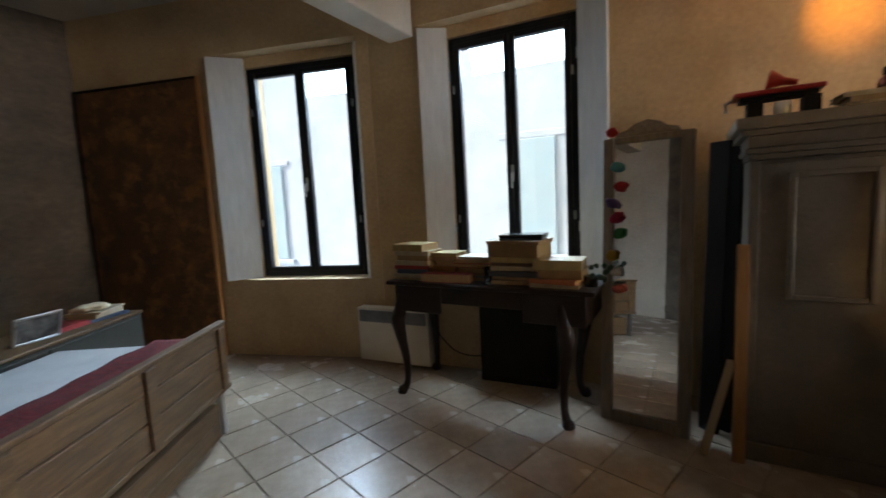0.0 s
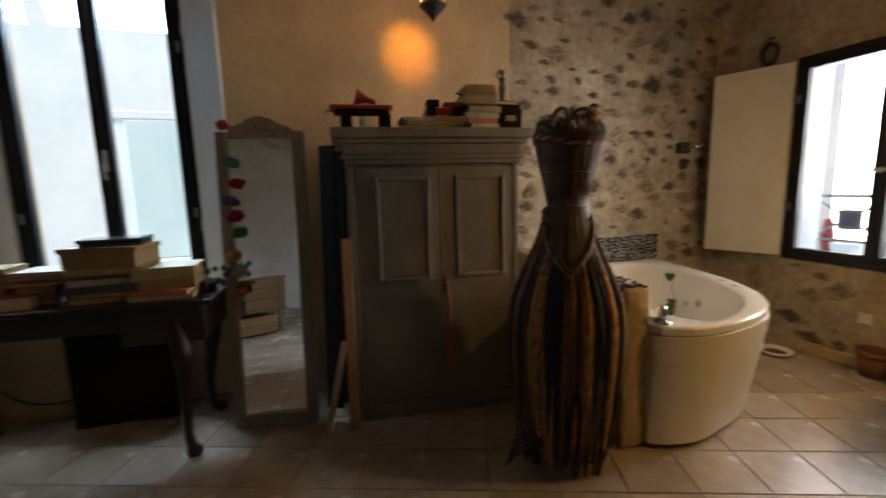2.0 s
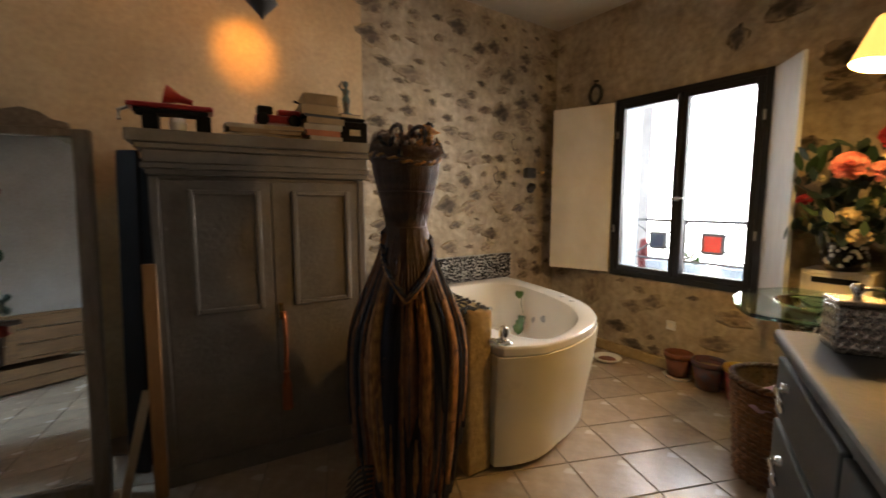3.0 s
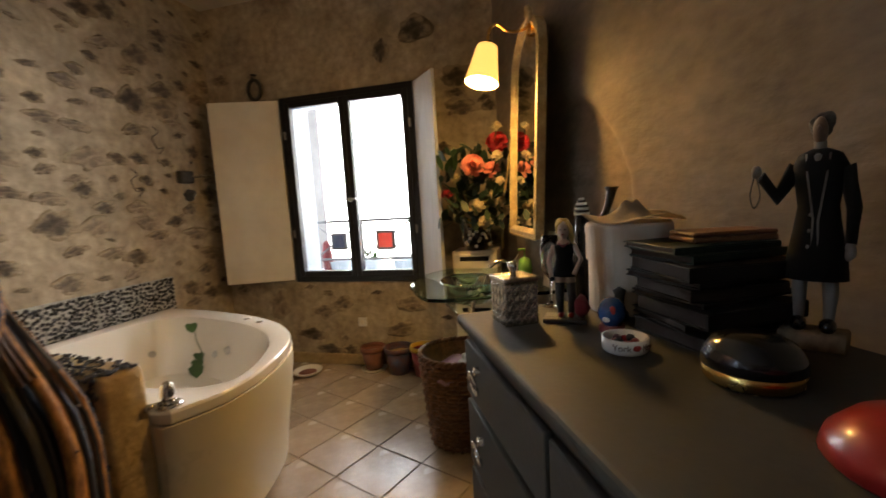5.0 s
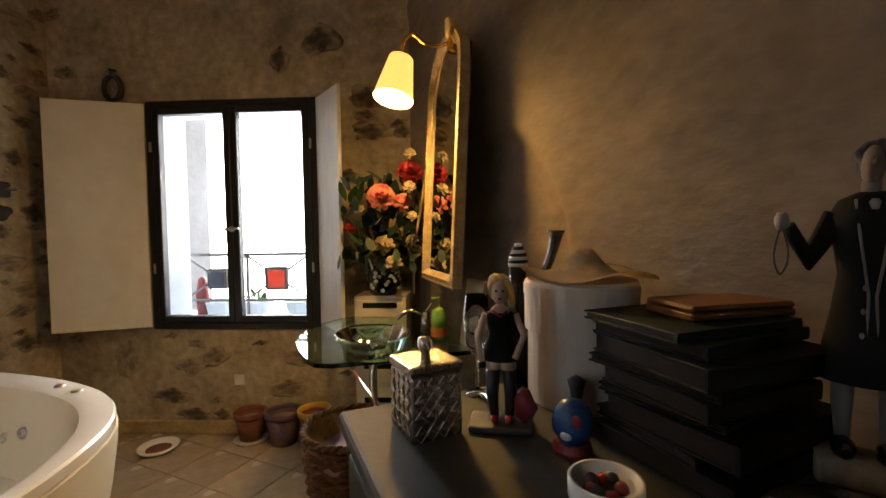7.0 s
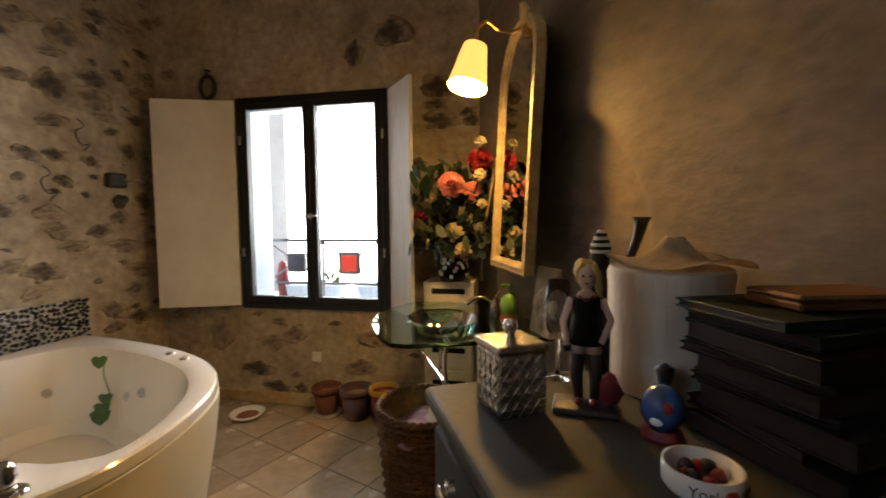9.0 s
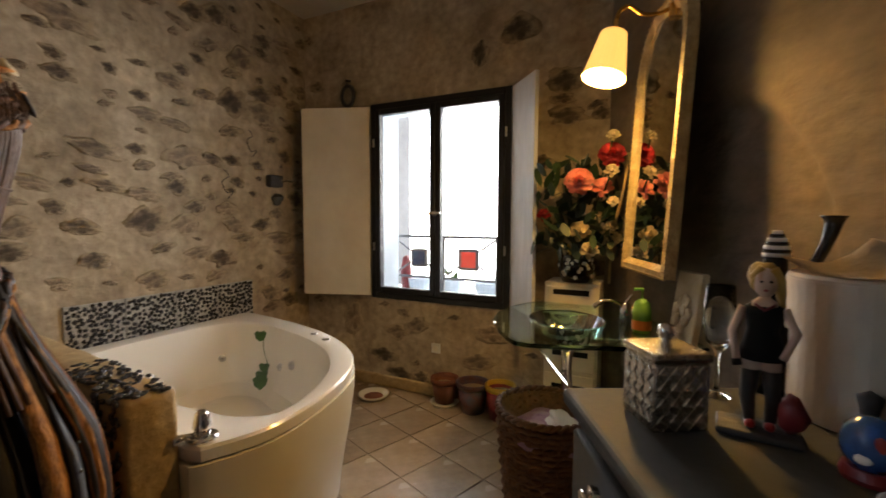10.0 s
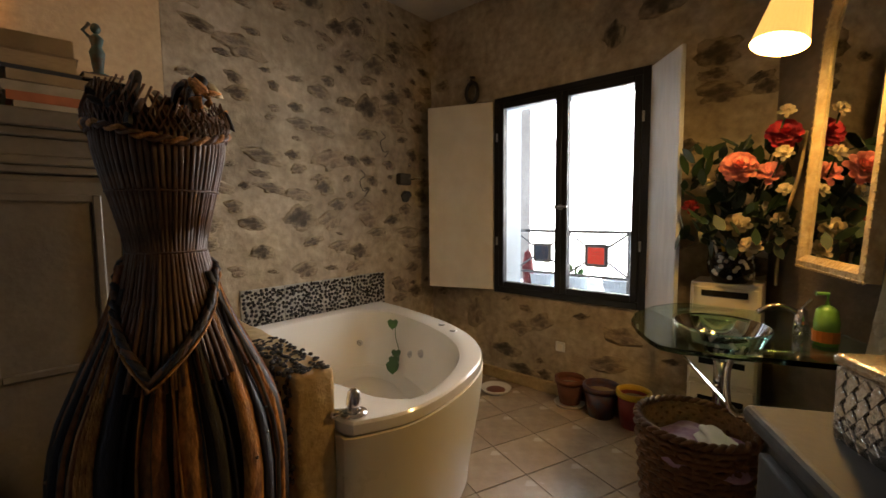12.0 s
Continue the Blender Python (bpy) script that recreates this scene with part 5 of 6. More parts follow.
part("arm", tube(smoothline([(2.115, 1.745, 2.055), (2.09, 1.79, 2.032), (2.068, 1.84, 2.036), (2.053, 1.88, 2.066), (2.044, 1.912, 2.053), (2.041, 1.925, 2.015), (2.04, 1.927, 1.975)], 6), 0.008, 8), BRASS, wl, "brass swan-neck arm", True)
part("holder", B(2.095, 2.13, 1.725, 1.755, 2.01, 2.075, 0.008, 2), BRASS, wl)
part("socket", lathe([(0, 0), (0.014, 0), (0.016, 0.02), (0.010, 0.035), (0, 0.035)], 12), BRASS, wl, m=pose(2.037, 1.929, 1.965, 8.5, 13, 0))
bm = bmesh.new()
n = 72
rings = []
for r, z in ((0.048, 0.174), (0.078, 0.0)):
    rings.append([bm.verts.new((r * (1 + 0.014 * (k % 2)) * math.cos(2 * math.pi * k / n), r * (1 + 0.014 * (k % 2)) * math.sin(2 * math.pi * k / n), z)) for k in range(n)])
for a, b in zip(rings, rings[1:]):
    for k in range(n):
        bm.faces.new([a[k], a[(k + 1) % n], b[(k + 1) % n], b[k]])
part("shade", bm, SHADE, wl, "lit cream pleated fabric shade", m=pose(2.0, 1.957, 1.803, 8.5, 13, 0))
part("bulb", blob(0.024, 1, 1, 1.3, 0, 2), BULB, wl, smooth=True, m=pose(2.02, 1.945, 1.905))

# laundry basket
bs = thing("wicker_basket", pose(2.03, 2.16, 0), "round brown wicker laundry basket with purple and white linen", "basket")
part("inner_wall", lathe([(0, 0.01), (0.150, 0.01), (0.192, 0.47), (0.186, 0.47), (0.144, 0.02), (0, 0.02)], 36), WICKER, bs, smooth=True)
for j in range(20):
    z = 0.02 + j * 0.0225
    r = 0.156 + (0.20 - 0.156) * z / 0.47
    pts = [((r + 0.007 * (1 if (k + j) % 2 else -1)) * math.cos(2 * math.pi * k / 44), (r + 0.007 * (1 if (k + j) % 2 else -1)) * math.sin(2 * math.pi * k / 44), z) for k in range(44)]
    part("weave", tube(pts, 0.0115, 6, closed=True), WICKER, bs, smooth=True)
stake = part("stake", tube([(0.158, 0, 0.0), (0.202, 0, 0.47)], 0.007, 6), WICKER, bs)
for k in range(1, 22):
    like(stake, pose(0, 0, 0, 0, 0, k * 360 / 22))
for s in (0, 1):
    part("rim_braid", tube([((0.20 + 0.007 * math.cos(20 * a + s * math.pi)) * math.cos(a), (0.20 + 0.007 * math.cos(20 * a + s * math.pi)) * math.sin(a), 0.478 + 0.007 * math.sin(20 * a + s * math.pi)) for a in [k * 2 * math.pi / 160 for k in range(160)]], 0.010, 6, closed=True), WICKER, bs, smooth=True)
ln = part("linen", blob(0.165, 1, 1, 0.32, 0.55, 4, 5), PURPLE, None, smooth=True, m=pose(2.03, 2.16, 0.37))
tagged(ln, "crumpled purple and white laundry in the basket", "laundry")
ln = part("linen", blob(0.09, 1.2, 0.8, 0.3, 0.6, 3, 9), WHITECLOTH, None, smooth=True, m=pose(2.05, 2.08, 0.415, 10, 0, 30))
tagged(ln, "crumpled white towel in the basket", "laundry")


# pots by the wall, dish on the floor
def pot(name, m, r0, r1, h, material, label, category, rim=None):
    t = thing(name, m, label, category)
    part("body", lathe([(0, 0), (r0, 0), (r1, h - 0.03), (r1 - 0.008, h - 0.03), (r0 - 0.006, 0.012), (0, 0.012)], 24), material, t, smooth=True)
    part("rim", lathe([(r1 - 0.006, h - 0.032), (r1 + 0.007, h - 0.032), (r1 + 0.008, h), (r1 - 0.008, h), (r1 - 0.006, h - 0.032)], 24), rim or material, t, smooth=True)
    part("soil", lathe([(0, h - 0.05), (r1 - 0.012, h - 0.05), (0, h - 0.045)], 16), GROUT, t)
    return t


p1 = pot("terracotta_pot", pose(2.75, 3.10, 0.02), 0.065, 0.090, 0.17, TERRA, "terracotta pot in a white saucer", "pot")
part("saucer", lathe([(0, -0.02), (0.085, -0.02), (0.10, 0.0), (0.092, 0.0), (0.08, -0.008), (0, -0.008)], 24), WHITE, p1)
pot("glazed_pot", pose(2.76, 2.885, 0), 0.075, 0.105, 0.20, POTBLUE, "dark blue and red glazed pot", "pot")
pot("bucket", pose(2.76, 2.685, 0), 0.07, 0.092, 0.22, MAROON, "maroon plastic bucket with a yellow liner", "bucket", YELLOW)
fd = thing("floor_dish", pose(2.565, 3.58, 0), "white round pet dish with brown biscuits on the floor", "dish")
part("bowl", lathe([(0, 0.004), (0.07, 0), (0.105, 0.022), (0.112, 0.036), (0.10, 0.036), (0.068, 0.014), (0, 0.012)], 28), WHITE, fd, smooth=True)
part("food", lathe([(0, 0.030), (0.04, 0.027), (0.068, 0.016), (0, 0.0125)], 20), TERRA, fd)

# ---- chest of drawers with its things ----
ch = thing("chest_of_drawers", MD, "grey-green painted chest of drawers with chrome ring pulls", "chest")
part("carcass", B(0.32, 1.885, 0.11, 0.715, 0.04, 0.918, 0.004), GREYCHEST, ch)
part("top", B(0.30, 1.91, 0.09, 0.745, 0.9185, 0.95, 0.012, 3), GREYCHEST, ch)
part("plinth", B(0.34, 1.87, 0.12, 0.70, 0.0, 0.0395, 0.003), GREYCHEST, ch)
for c in range(3):
    u0 = 0.335 + c * 0.517
    for z0, z1 in ((0.735, 0.885), (0.53, 0.715), (0.305, 0.51), (0.07, 0.285)):
        d = part("drawer", B(u0, u0 + 0.505, 0.7155, 0.733, z0, z1, 0.005, 2), GREYCHEST, ch)
        zc, uc = (z0 + z1) / 2, u0 + 0.38
        part("ring_pull", tube([(uc + 0.028 * math.cos(a), 0.748 + 0.006 * math.sin(a), zc + 0.028 * math.sin(a)) for a in [k * math.pi / 10 for k in range(20)]], 0.0045, 6, closed=True), CHROME, d, "chrome ring pull", True)
        part("pull_plate", lathe([(0, 0), (0.014, 0), (0.012, 0.012), (0, 0.014)], 14), CHROME, d, m=pose(uc, 0.733, zc + 0.03, -90, 0, 0))
Z = 0.9505
tn = thing("silver_tin", pose(1.052, 1.66, Z, 0, 0, 36) @ Matrix.Diagonal((0.78, 0.78, 1, 1)), "square embossed silver tin with a knobbed lid", "tin")
part("body", B(-0.058, 0.058, -0.058, 0.058, 0, 0.105, 0.004), SILVER, tn)
dia = part("diamond", B(-0.010, 0.010, -0.003, 0.0, -0.010, 0.010, 0.002), SILVER, tn, m=pose(-0.04, -0.058, 0.02, 0, 45, 0))
for i in range(4):
    for j in range(4):
        for face in range(4):
            like(dia, pose(0, 0, 0, 0, 0, face * 90) @ pose(-0.039 + 0.026 * i, -0.0582, 0.016 + 0.025 * j, 0, 45, 0))
part("lid", B(-0.062, 0.062, -0.062, 0.062, 0.1055, 0.122, 0.007, 2), SILVER, tn)
part("knob", lathe([(0, 0.122), (0.012, 0.122), (0.008, 0.128), (0.018, 0.142), (0.014, 0.155), (0, 0.158)], 16), CHROME, tn, smooth=True)

PALESKIN = mat("painted_resin_skin", (0.66, 0.46, 0.34), 0.5, (0.60, 0.40, 0.29), 6)
STOCKING = mat("sheer_black_stocking", (0.030, 0.020, 0.017), 0.45, (0.016, 0.012, 0.011), 20)
multi("woman_figurine", [
    (B(-0.062, 0.062, -0.040, 0.040, 0, 0.012, 0.005, 2), IRON),
    (tube([(-0.016, 0.004, 0.016), (-0.019, 0, 0.06), (-0.015, 0, 0.105)], [0.008, 0.0125, 0.0145], 10), STOCKING),
    (tube([(0.012, 0.004, 0.016), (0.017, 0, 0.06), (0.014, 0, 0.105)], [0.008, 0.0125, 0.0145], 10), STOCKING),
    (tube([(-0.015, 0, 0.104), (-0.014, 0, 0.13)], [0.0150, 0.0155], 10), PALESKIN),
    (tube([(0.014, 0, 0.104), (0.014, 0, 0.13)], [0.0150, 0.0155], 10), PALESKIN),
    (blob(0.011, 0.8, 1.5, 0.7, 0.1, 2, 1, pose(-0.016, 0.008, 0.018)), RED),
    (blob(0.011, 0.8, 1.5, 0.7, 0.1, 2, 1, pose(0.012, 0.008, 0.018)), RED),
    (lathe([(0, 0.122), (0.034, 0.120), (0.031, 0.14), (0.023, 0.166), (0.028, 0.192), (0.027, 0.203), (0.018, 0.207), (0, 0.207)], 20, None, Matrix.Diagonal((1, 0.75, 1, 1))), BLACKMATTE),
    (blob(0.017, 1.1, 0.5, 0.8, 0.1, 2, 1, pose(0, 0.010, 0.205)), PALESKIN),
    (tube([(-0.014, 0.017, 0.208), (0, 0.021, 0.199), (0.014, 0.017, 0.208)], 0.0022, 6), MAROON),
    (tube([(0, 0.002, 0.203), (0, 0.004, 0.226)], [0.010, 0.008], 10), PALESKIN),
    (blob(0.0195, 0.88, 0.95, 1.18, 0.03, 3, 1, pose(0, 0.006, 0.240)), PALESKIN),
    (blob(0.0225, 1.0, 0.9, 1.1, 0.25, 3, 2, pose(0.003, -0.006, 0.247)), BLOND),
    (tube([(-0.010, 0.012, 0.262), (-0.019, 0.008, 0.245), (-0.022, 0.0, 0.222), (-0.026, -0.004, 0.203)], [0.007, 0.008, 0.008, 0.005], 8), BLOND),
    (tube([(0.006, 0.012, 0.264), (0.017, 0.006, 0.250), (0.018, 0.0, 0.235)], [0.006, 0.006, 0.004], 8), BLOND),
    (blob(0.0026, 1.2, 0.5, 0.8, 0.05, 1, 1, pose(-0.0066, 0.0235, 0.243)), BLACKMATTE),
    (blob(0.0026, 1.2, 0.5, 0.8, 0.05, 1, 1, pose(0.0065, 0.0235, 0.243)), BLACKMATTE),
    (blob(0.003, 1.4, 0.5, 0.7, 0.05, 1, 1, pose(0, 0.024, 0.230)), RED),
    (tube([(-0.028, 0, 0.200), (-0.046, 0.004, 0.165), (-0.028, 0.022, 0.128)], [0.008, 0.007, 0.006], 8), PALESKIN),
    (tube([(0.028, 0, 0.200), (0.044, 0.004, 0.160), (0.034, 0.014, 0.108)], [0.008, 0.007, 0.006], 8), PALESKIN),
    (tube([(0.036, 0.012, 0.118), (0.034, 0.014, 0.108)], 0.0078, 8), BLACKMATTE),
    (blob(0.020, 1, 0.8, 1.5, 0.5, 2, 4, pose(-0.046, 0.004, 0.040)), MAROON)],
    pose(1.075, 1.535, Z, 0, 0, 88) @ Matrix.Diagonal((0.86, 0.86, 0.96, 1)), "painted resin figurine of a blonde lady in a black dress", "figurine")
STRIPE = [(B(-0.001, 0.001, -0.001, 0.001, 0, 0.001, 0), BLACK)]
for k in range(7):
    r = 0.022 * math.cos(k * 0.2)
    STRIPE.append((lathe([(0, 0.255 + k * 0.007), (r, 0.255 + k * 0.007), (r, 0.262 + k * 0.007), (0, 0.262 + k * 0.007)], 14), BLACK if k % 2 else WHITE))
STRIPE += [(lathe([(0, 0.0), (0.030, 0), (0.028, 0.10), (0.020, 0.2), (0.018, 0.255), (0, 0.255)], 14), BLACK)]
STRIPE.append((tube(smoothline([(-0.004, -0.015, 0.12), (-0.010, -0.04, 0.20), (-0.020, -0.070, 0.27), (-0.024, -0.080, 0.31), (-0.024, -0.082, 0.33)], 4), [0.010] * 10 + [0.011, 0.012, 0.013, 0.014, 0.016, 0.019, 0.021], 8), BLACK))
multi("cat_figurine", STRIPE, MD @ pose(1.885, 0.36, Z), "slim black figurine with a black and white striped cap", "figurine")
bl = part("bell_weight", lathe([(0, 0), (0.022, 0), (0.02, 0.02), (0.008, 0.03), (0.012, 0.06), (0.016, 0.075), (0, 0.085)], 12), IRON, None, smooth=True, m=MD @ pose(1.68, 0.38, Z))
tagged(bl, "small dark metal chess-like ornament", "ornament")
gg = thing("glass_goblet", MD @ pose(1.87, 0.47, Z) @ Matrix.Diagonal((0.75, 0.75, 0.85, 1)), "tall clear glass goblet on the chest", "glass")
part("foot", lathe([(0, 0), (0.034, 0), (0.032, 0.003), (0.007, 0.008), (0.005, 0.02), (0.005, 0.09), (0.012, 0.099), (0, 0.099)], 20), CLEAR, gg, smooth=True)
part("bowl", lathe([(0, 0.0995), (0.013, 0.1), (0.03, 0.12), (0.036, 0.18), (0.03, 0.24), (0.028, 0.24), (0.034, 0.18), (0.028, 0.122), (0, 0.104)], 20), CLEAR, gg, smooth=True)
hb = thing("hatbox", MD @ pose(1.775, 0.288, Z) @ Matrix.Diagonal((0.62, 0.62, 1, 1)), "round ivory cardboard hatbox with its lid on", "box")
part("body", lathe([(0, 0), (0.165, 0), (0.165, 0.15), (0, 0.15)], 40), HATBOX, hb)
part("lid", lathe([(0, 0.235), (0.170, 0.235), (0.175, 0.23), (0.175, 0.138), (0.1655, 0.138), (0.1655, 0.15)], 40), HATBOX, hb)
part("lid_band", lathe([(0.1752, 0.226), (0.178, 0.226), (0.178, 0.208), (0.1752, 0.208)], 40), HATBOX, hb)
hat = thing("felt_hat", MD @ pose(1.765, 0.285, Z + 0.2352, 0, 0, 25) @ Matrix.Diagonal((0.62, 0.62, 1.05, 1)), "soft beige felt hat lying on the hatbox", "hat")
bm = bmesh.new()
rings = []
for i, (r, z) in enumerate(((0.215, 0.0), (0.18, 0.004), (0.13, 0.006), (0.10, 0.012), (0.06, 0.030), (0.026, 0.050), (0.0, 0.052))):
    if r == 0:
        rings.append([bm.verts.new((0, 0, z))])
    else:
        rings.append([bm.verts.new((r * math.cos(a), r * 0.85 * math.sin(a), z + (0.012 * math.sin(3 * a) + 0.012) * (r / 0.215) ** 2 + 0.006 * math.sin(2 * a) * (z > 0.03))) for a in [k * math.pi / 20 for k in range(40)]])
for a, b in zip(rings, rings[1:]):
    for k in range(40):
        bm.faces.new(list(dict.fromkeys([a[k % len(a)], a[(k + 1) % len(a)], b[(k + 1) % len(b)], b[k % len(b)]])))
bmesh.ops.solidify(bm, geom=bm.faces, thickness=0.004)
part("brim_and_crown", bm, FELT, hat, smooth=True)
DARKGREEN = mat("dark_green_leather", (0.008, 0.026, 0.020), 0.5, (0.005, 0.012, 0.010), 8, bump=0.2, spec=0.3)
ALBUMBLACK = mat("black_leather", (0.008, 0.007, 0.007), 0.6, (0.005, 0.004, 0.004), 10, bump=0.2, spec=0.25)
ALBUMBROWN = mat("dark_brown_leather", (0.022, 0.011, 0.008), 0.6, (0.012, 0.007, 0.005), 10, bump=0.2, spec=0.25)
z = Z
for k, (th, off, skew) in enumerate(((0.030, -0.012, 3), (0.016, 0.008, -5), (0.034, -0.020, 2), (0.012, 0.010, 7), (0.026, -0.006, -3), (0.014, 0.012, 4), (0.030, -0.004, -6), (0.018, 0.022, 2), (0.014, 0.030, -4))):
    al = thing("album", MD @ pose(1.535 + off, 0.262 + rnd.uniform(-0.014, 0.014), z, 0, 0, skew), "dark leather photograph album lying in a stack", "album", "stacked albums")
    w, d = rnd.uniform(0.18, 0.215), rnd.uniform(0.215, 0.265)
    bm = box(bmesh.new(), -w / 2, w / 2, -d / 2, d / 2, 0, 0.003, 0.001)
    box(bm, -w / 2, w / 2, -d / 2, d / 2, th - 0.003, th, 0.001)
    box(bm, -w / 2, -w / 2 + 0.006, -d / 2, d / 2, 0.0032, th - 0.0032)
    part("cover", bm, (ALBUMBLACK, ALBUMBROWN, ALBUMBLACK, ALBUMBLACK, ALBUMBROWN, ALBUMBLACK, ALBUMBLACK, DARKGREEN, DARKGREEN)[k], al)
    part("page_block", B(-w / 2 + 0.007, w / 2 - 0.004, -d / 2 + 0.004, d / 2 - 0.004, 0.0033, th - 0.0033, 0), ALBUMBROWN, al)
    z += th + 0.0006
CASEWOOD = mat("brown_case_wood", (0.20, 0.080, 0.028), 0.55, (0.12, 0.046, 0.016), 6, stretch=(1, 8, 8), bump=0.1)
wb = thing("wooden_case", MD @ pose(1.545, 0.22, z, 0, 0, 78), "small flat orange-brown wooden case on the albums", "case")
part("base", B(-0.09, 0.09, -0.05, 0.05, 0, 0.012, 0.003), CASEWOOD, wb)
part("lid", B(-0.09, 0.09, -0.05, 0.05, 0.0125, 0.022, 0.004), CASEWOOD, wb)

WOODBLOCK = mat("carved_block", (0.26, 0.18, 0.10), 0.7, (0.12, 0.08, 0.045), 20, bump=0.4)
STOCK = mat("white_stockings", (0.20, 0.175, 0.15), 0.6, scale=8)
FACE = mat("painted_face", (0.22, 0.15, 0.105), 0.6, (0.14, 0.09, 0.06), 20)
HAIR = mat("grey_hair", (0.10, 0.09, 0.08), 0.8, (0.05, 0.045, 0.04), 30, bump=0.4)
multi("gentleman_statue", [
    (B(-0.085, 0.085, -0.055, 0.055, 0, 0.035, 0.006), WOODBLOCK),
    (tube([(-0.036, 0, 0.05), (-0.038, 0, 0.11), (-0.034, 0, 0.165)], [0.013, 0.019, 0.020], 10), STOCK),
    (tube([(0.036, 0, 0.05), (0.038, 0, 0.11), (0.034, 0, 0.165)], [0.013, 0.019, 0.020], 10), STOCK),
    (blob(0.028, 0.8, 1.5, 0.55, 0.1, 2, 1, pose(-0.036, 0.015, 0.046)), BLACK),
    (blob(0.028, 0.8, 1.5, 0.55, 0.1, 2, 1, pose(0.036, 0.015, 0.046)), BLACK),
    (lathe([(0, 0.14), (0.080, 0.135), (0.074, 0.18), (0.060, 0.23), (0.050, 0.275), (0.060, 0.32), (0.068, 0.350), (0.052, 0.372), (0.02, 0.382), (0, 0.382)], 22, None, Matrix.Diagonal((1, 0.72, 1, 1))), BLACKMATTE),
    (tube([(-0.010, 0.052, 0.15), (-0.006, 0.040, 0.25), (-0.022, 0.044, 0.33), (-0.028, 0.034, 0.372)], 0.0028, 5), STOCK),
    (tube([(0.010, 0.052, 0.15), (0.006, 0.040, 0.25), (0.022, 0.044, 0.33), (0.028, 0.034, 0.372)], 0.0028, 5), STOCK),
    (lathe([(0, 0), (0.004, 0), (0.004, 0.003), (0, 0.003)], 8, None, pose(0.012, 0.044, 0.26, -90, 0, 0)), STOCK),
    (lathe([(0, 0), (0.004, 0), (0.004, 0.003), (0, 0.003)], 8, None, pose(0.014, 0.044, 0.23, -90, 0, 0)), STOCK),
    (lathe([(0, 0), (0.004, 0), (0.004, 0.003), (0, 0.003)], 8, None, pose(0.016, 0.048, 0.20, -90, 0, 0)), STOCK),
    (B(-0.009, 0.009, 0.035, 0.044, 0.325, 0.372, 0.004), STOCK),
    (tube([(0, 0, 0.37), (0, 0.004, 0.395)], 0.016, 8), STOCK),
    (blob(0.022, 0.85, 1, 1.25, 0.06, 2, 1, pose(0, 0.010, 0.414, -25, 0, 0)), FACE),
    (blob(0.025, 1.05, 0.9, 0.95, 0.6, 3, 5, pose(0, -0.008, 0.424)), HAIR),
    (blob(0.006, 1, 1.2, 1, 0.1, 1, 1, pose(0, 0.036, 0.418)), FACE),
    (tube([(0.058, 0, 0.345), (0.100, 0.02, 0.295), (0.135, 0.05, 0.335)], [0.022, 0.017, 0.013], 10), BLACKMATTE),
    (blob(0.014, 1, 1.2, 1, 0.3, 2, 2, pose(0.148, 0.058, 0.345)), STOCK),
    (tube([(-0.060, 0, 0.345), (-0.082, 0.0, 0.27), (-0.078, 0.01, 0.205)], [0.022, 0.018, 0.014], 10), BLACKMATTE),
    (blob(0.014, 1, 1, 1.3, 0.3, 2, 2, pose(-0.078, 0.012, 0.19)), STOCK),
    (tube(smoothline([(0.15, 0.065, 0.34), (0.162, 0.065, 0.30), (0.150, 0.065, 0.275), (0.136, 0.06, 0.30), (0.146, 0.065, 0.335)], 4), 0.0022, 5), IRON)],
    pose(0.97, 1.07, Z, 0, 0, 62) @ Matrix.Diagonal((0.60, 0.60, 0.98, 1)), "dark statue of a gentleman in a black tailcoat and white stockings", "statue")

dh = thing("lidded_dish", pose(0.782, 1.222, Z) @ Matrix.Diagonal((0.98, 0.98, 1.3, 1)), "black lacquer round box with a gold band", "box")
part("base", lathe([(0, 0), (0.066, 0), (0.072, 0.005), (0.074, 0.02), (0, 0.02)], 36), BRASS, dh, "ribbed gold base band", True)
part("lid", lathe([(0, 0.062), (0.035, 0.060), (0.06, 0.050), (0.073, 0.035), (0.075, 0.0205), (0, 0.0205)], 36), BLACK, dh, smooth=True)
at = thing("ashtray", pose(0.889, 1.407, Z) @ Matrix.Diagonal((0.86, 0.86, 0.9, 1)), "white ceramic ashtray with painted lettering and red lips", "ashtray")
part("bowl", lathe([(0, 0), (0.048, 0), (0.052, 0.006), (0.052, 0.032), (0.046, 0.032), (0.044, 0.010), (0, 0.008)], 30), WHITE, at, smooth=True)
for k in range(7):
    a = k * 2.4
    part("sweet", blob(0.011, 1, 1, 0.8, 0.2, 2, k), (RED, COVERS[3], MAROON, POTBLUE)[k % 4], at, smooth=True, m=pose(0.022 * math.cos(a), 0.022 * math.sin(a), 0.018 + 0.004 * (k % 2)))
for text, dx in (("New", 238), ("York", 170)):
    fcv = bpy.data.curves.new("lettering", "FONT")
    fcv.body, fcv.size, fcv.extrude, fcv.align_x, fcv.align_y = text, 0.020, 0.0004, "CENTER", "CENTER"
    tx = new("lettering", fcv)
    fcv.materials.append(COVERS[5])
    tx.parent = at
    tx.matrix_local = pose(0.0534 * math.cos(radians(dx)), 0.0534 * math.sin(radians(dx)), 0.018, 90, 0, dx + 90)
part("lips", blob(0.010, 1, 0.3, 0.7, 0.3, 2, 2), RED, at, smooth=True, m=pose(0.052 * math.cos(radians(206)), 0.052 * math.sin(radians(206)), 0.018, 0, 0, 296))
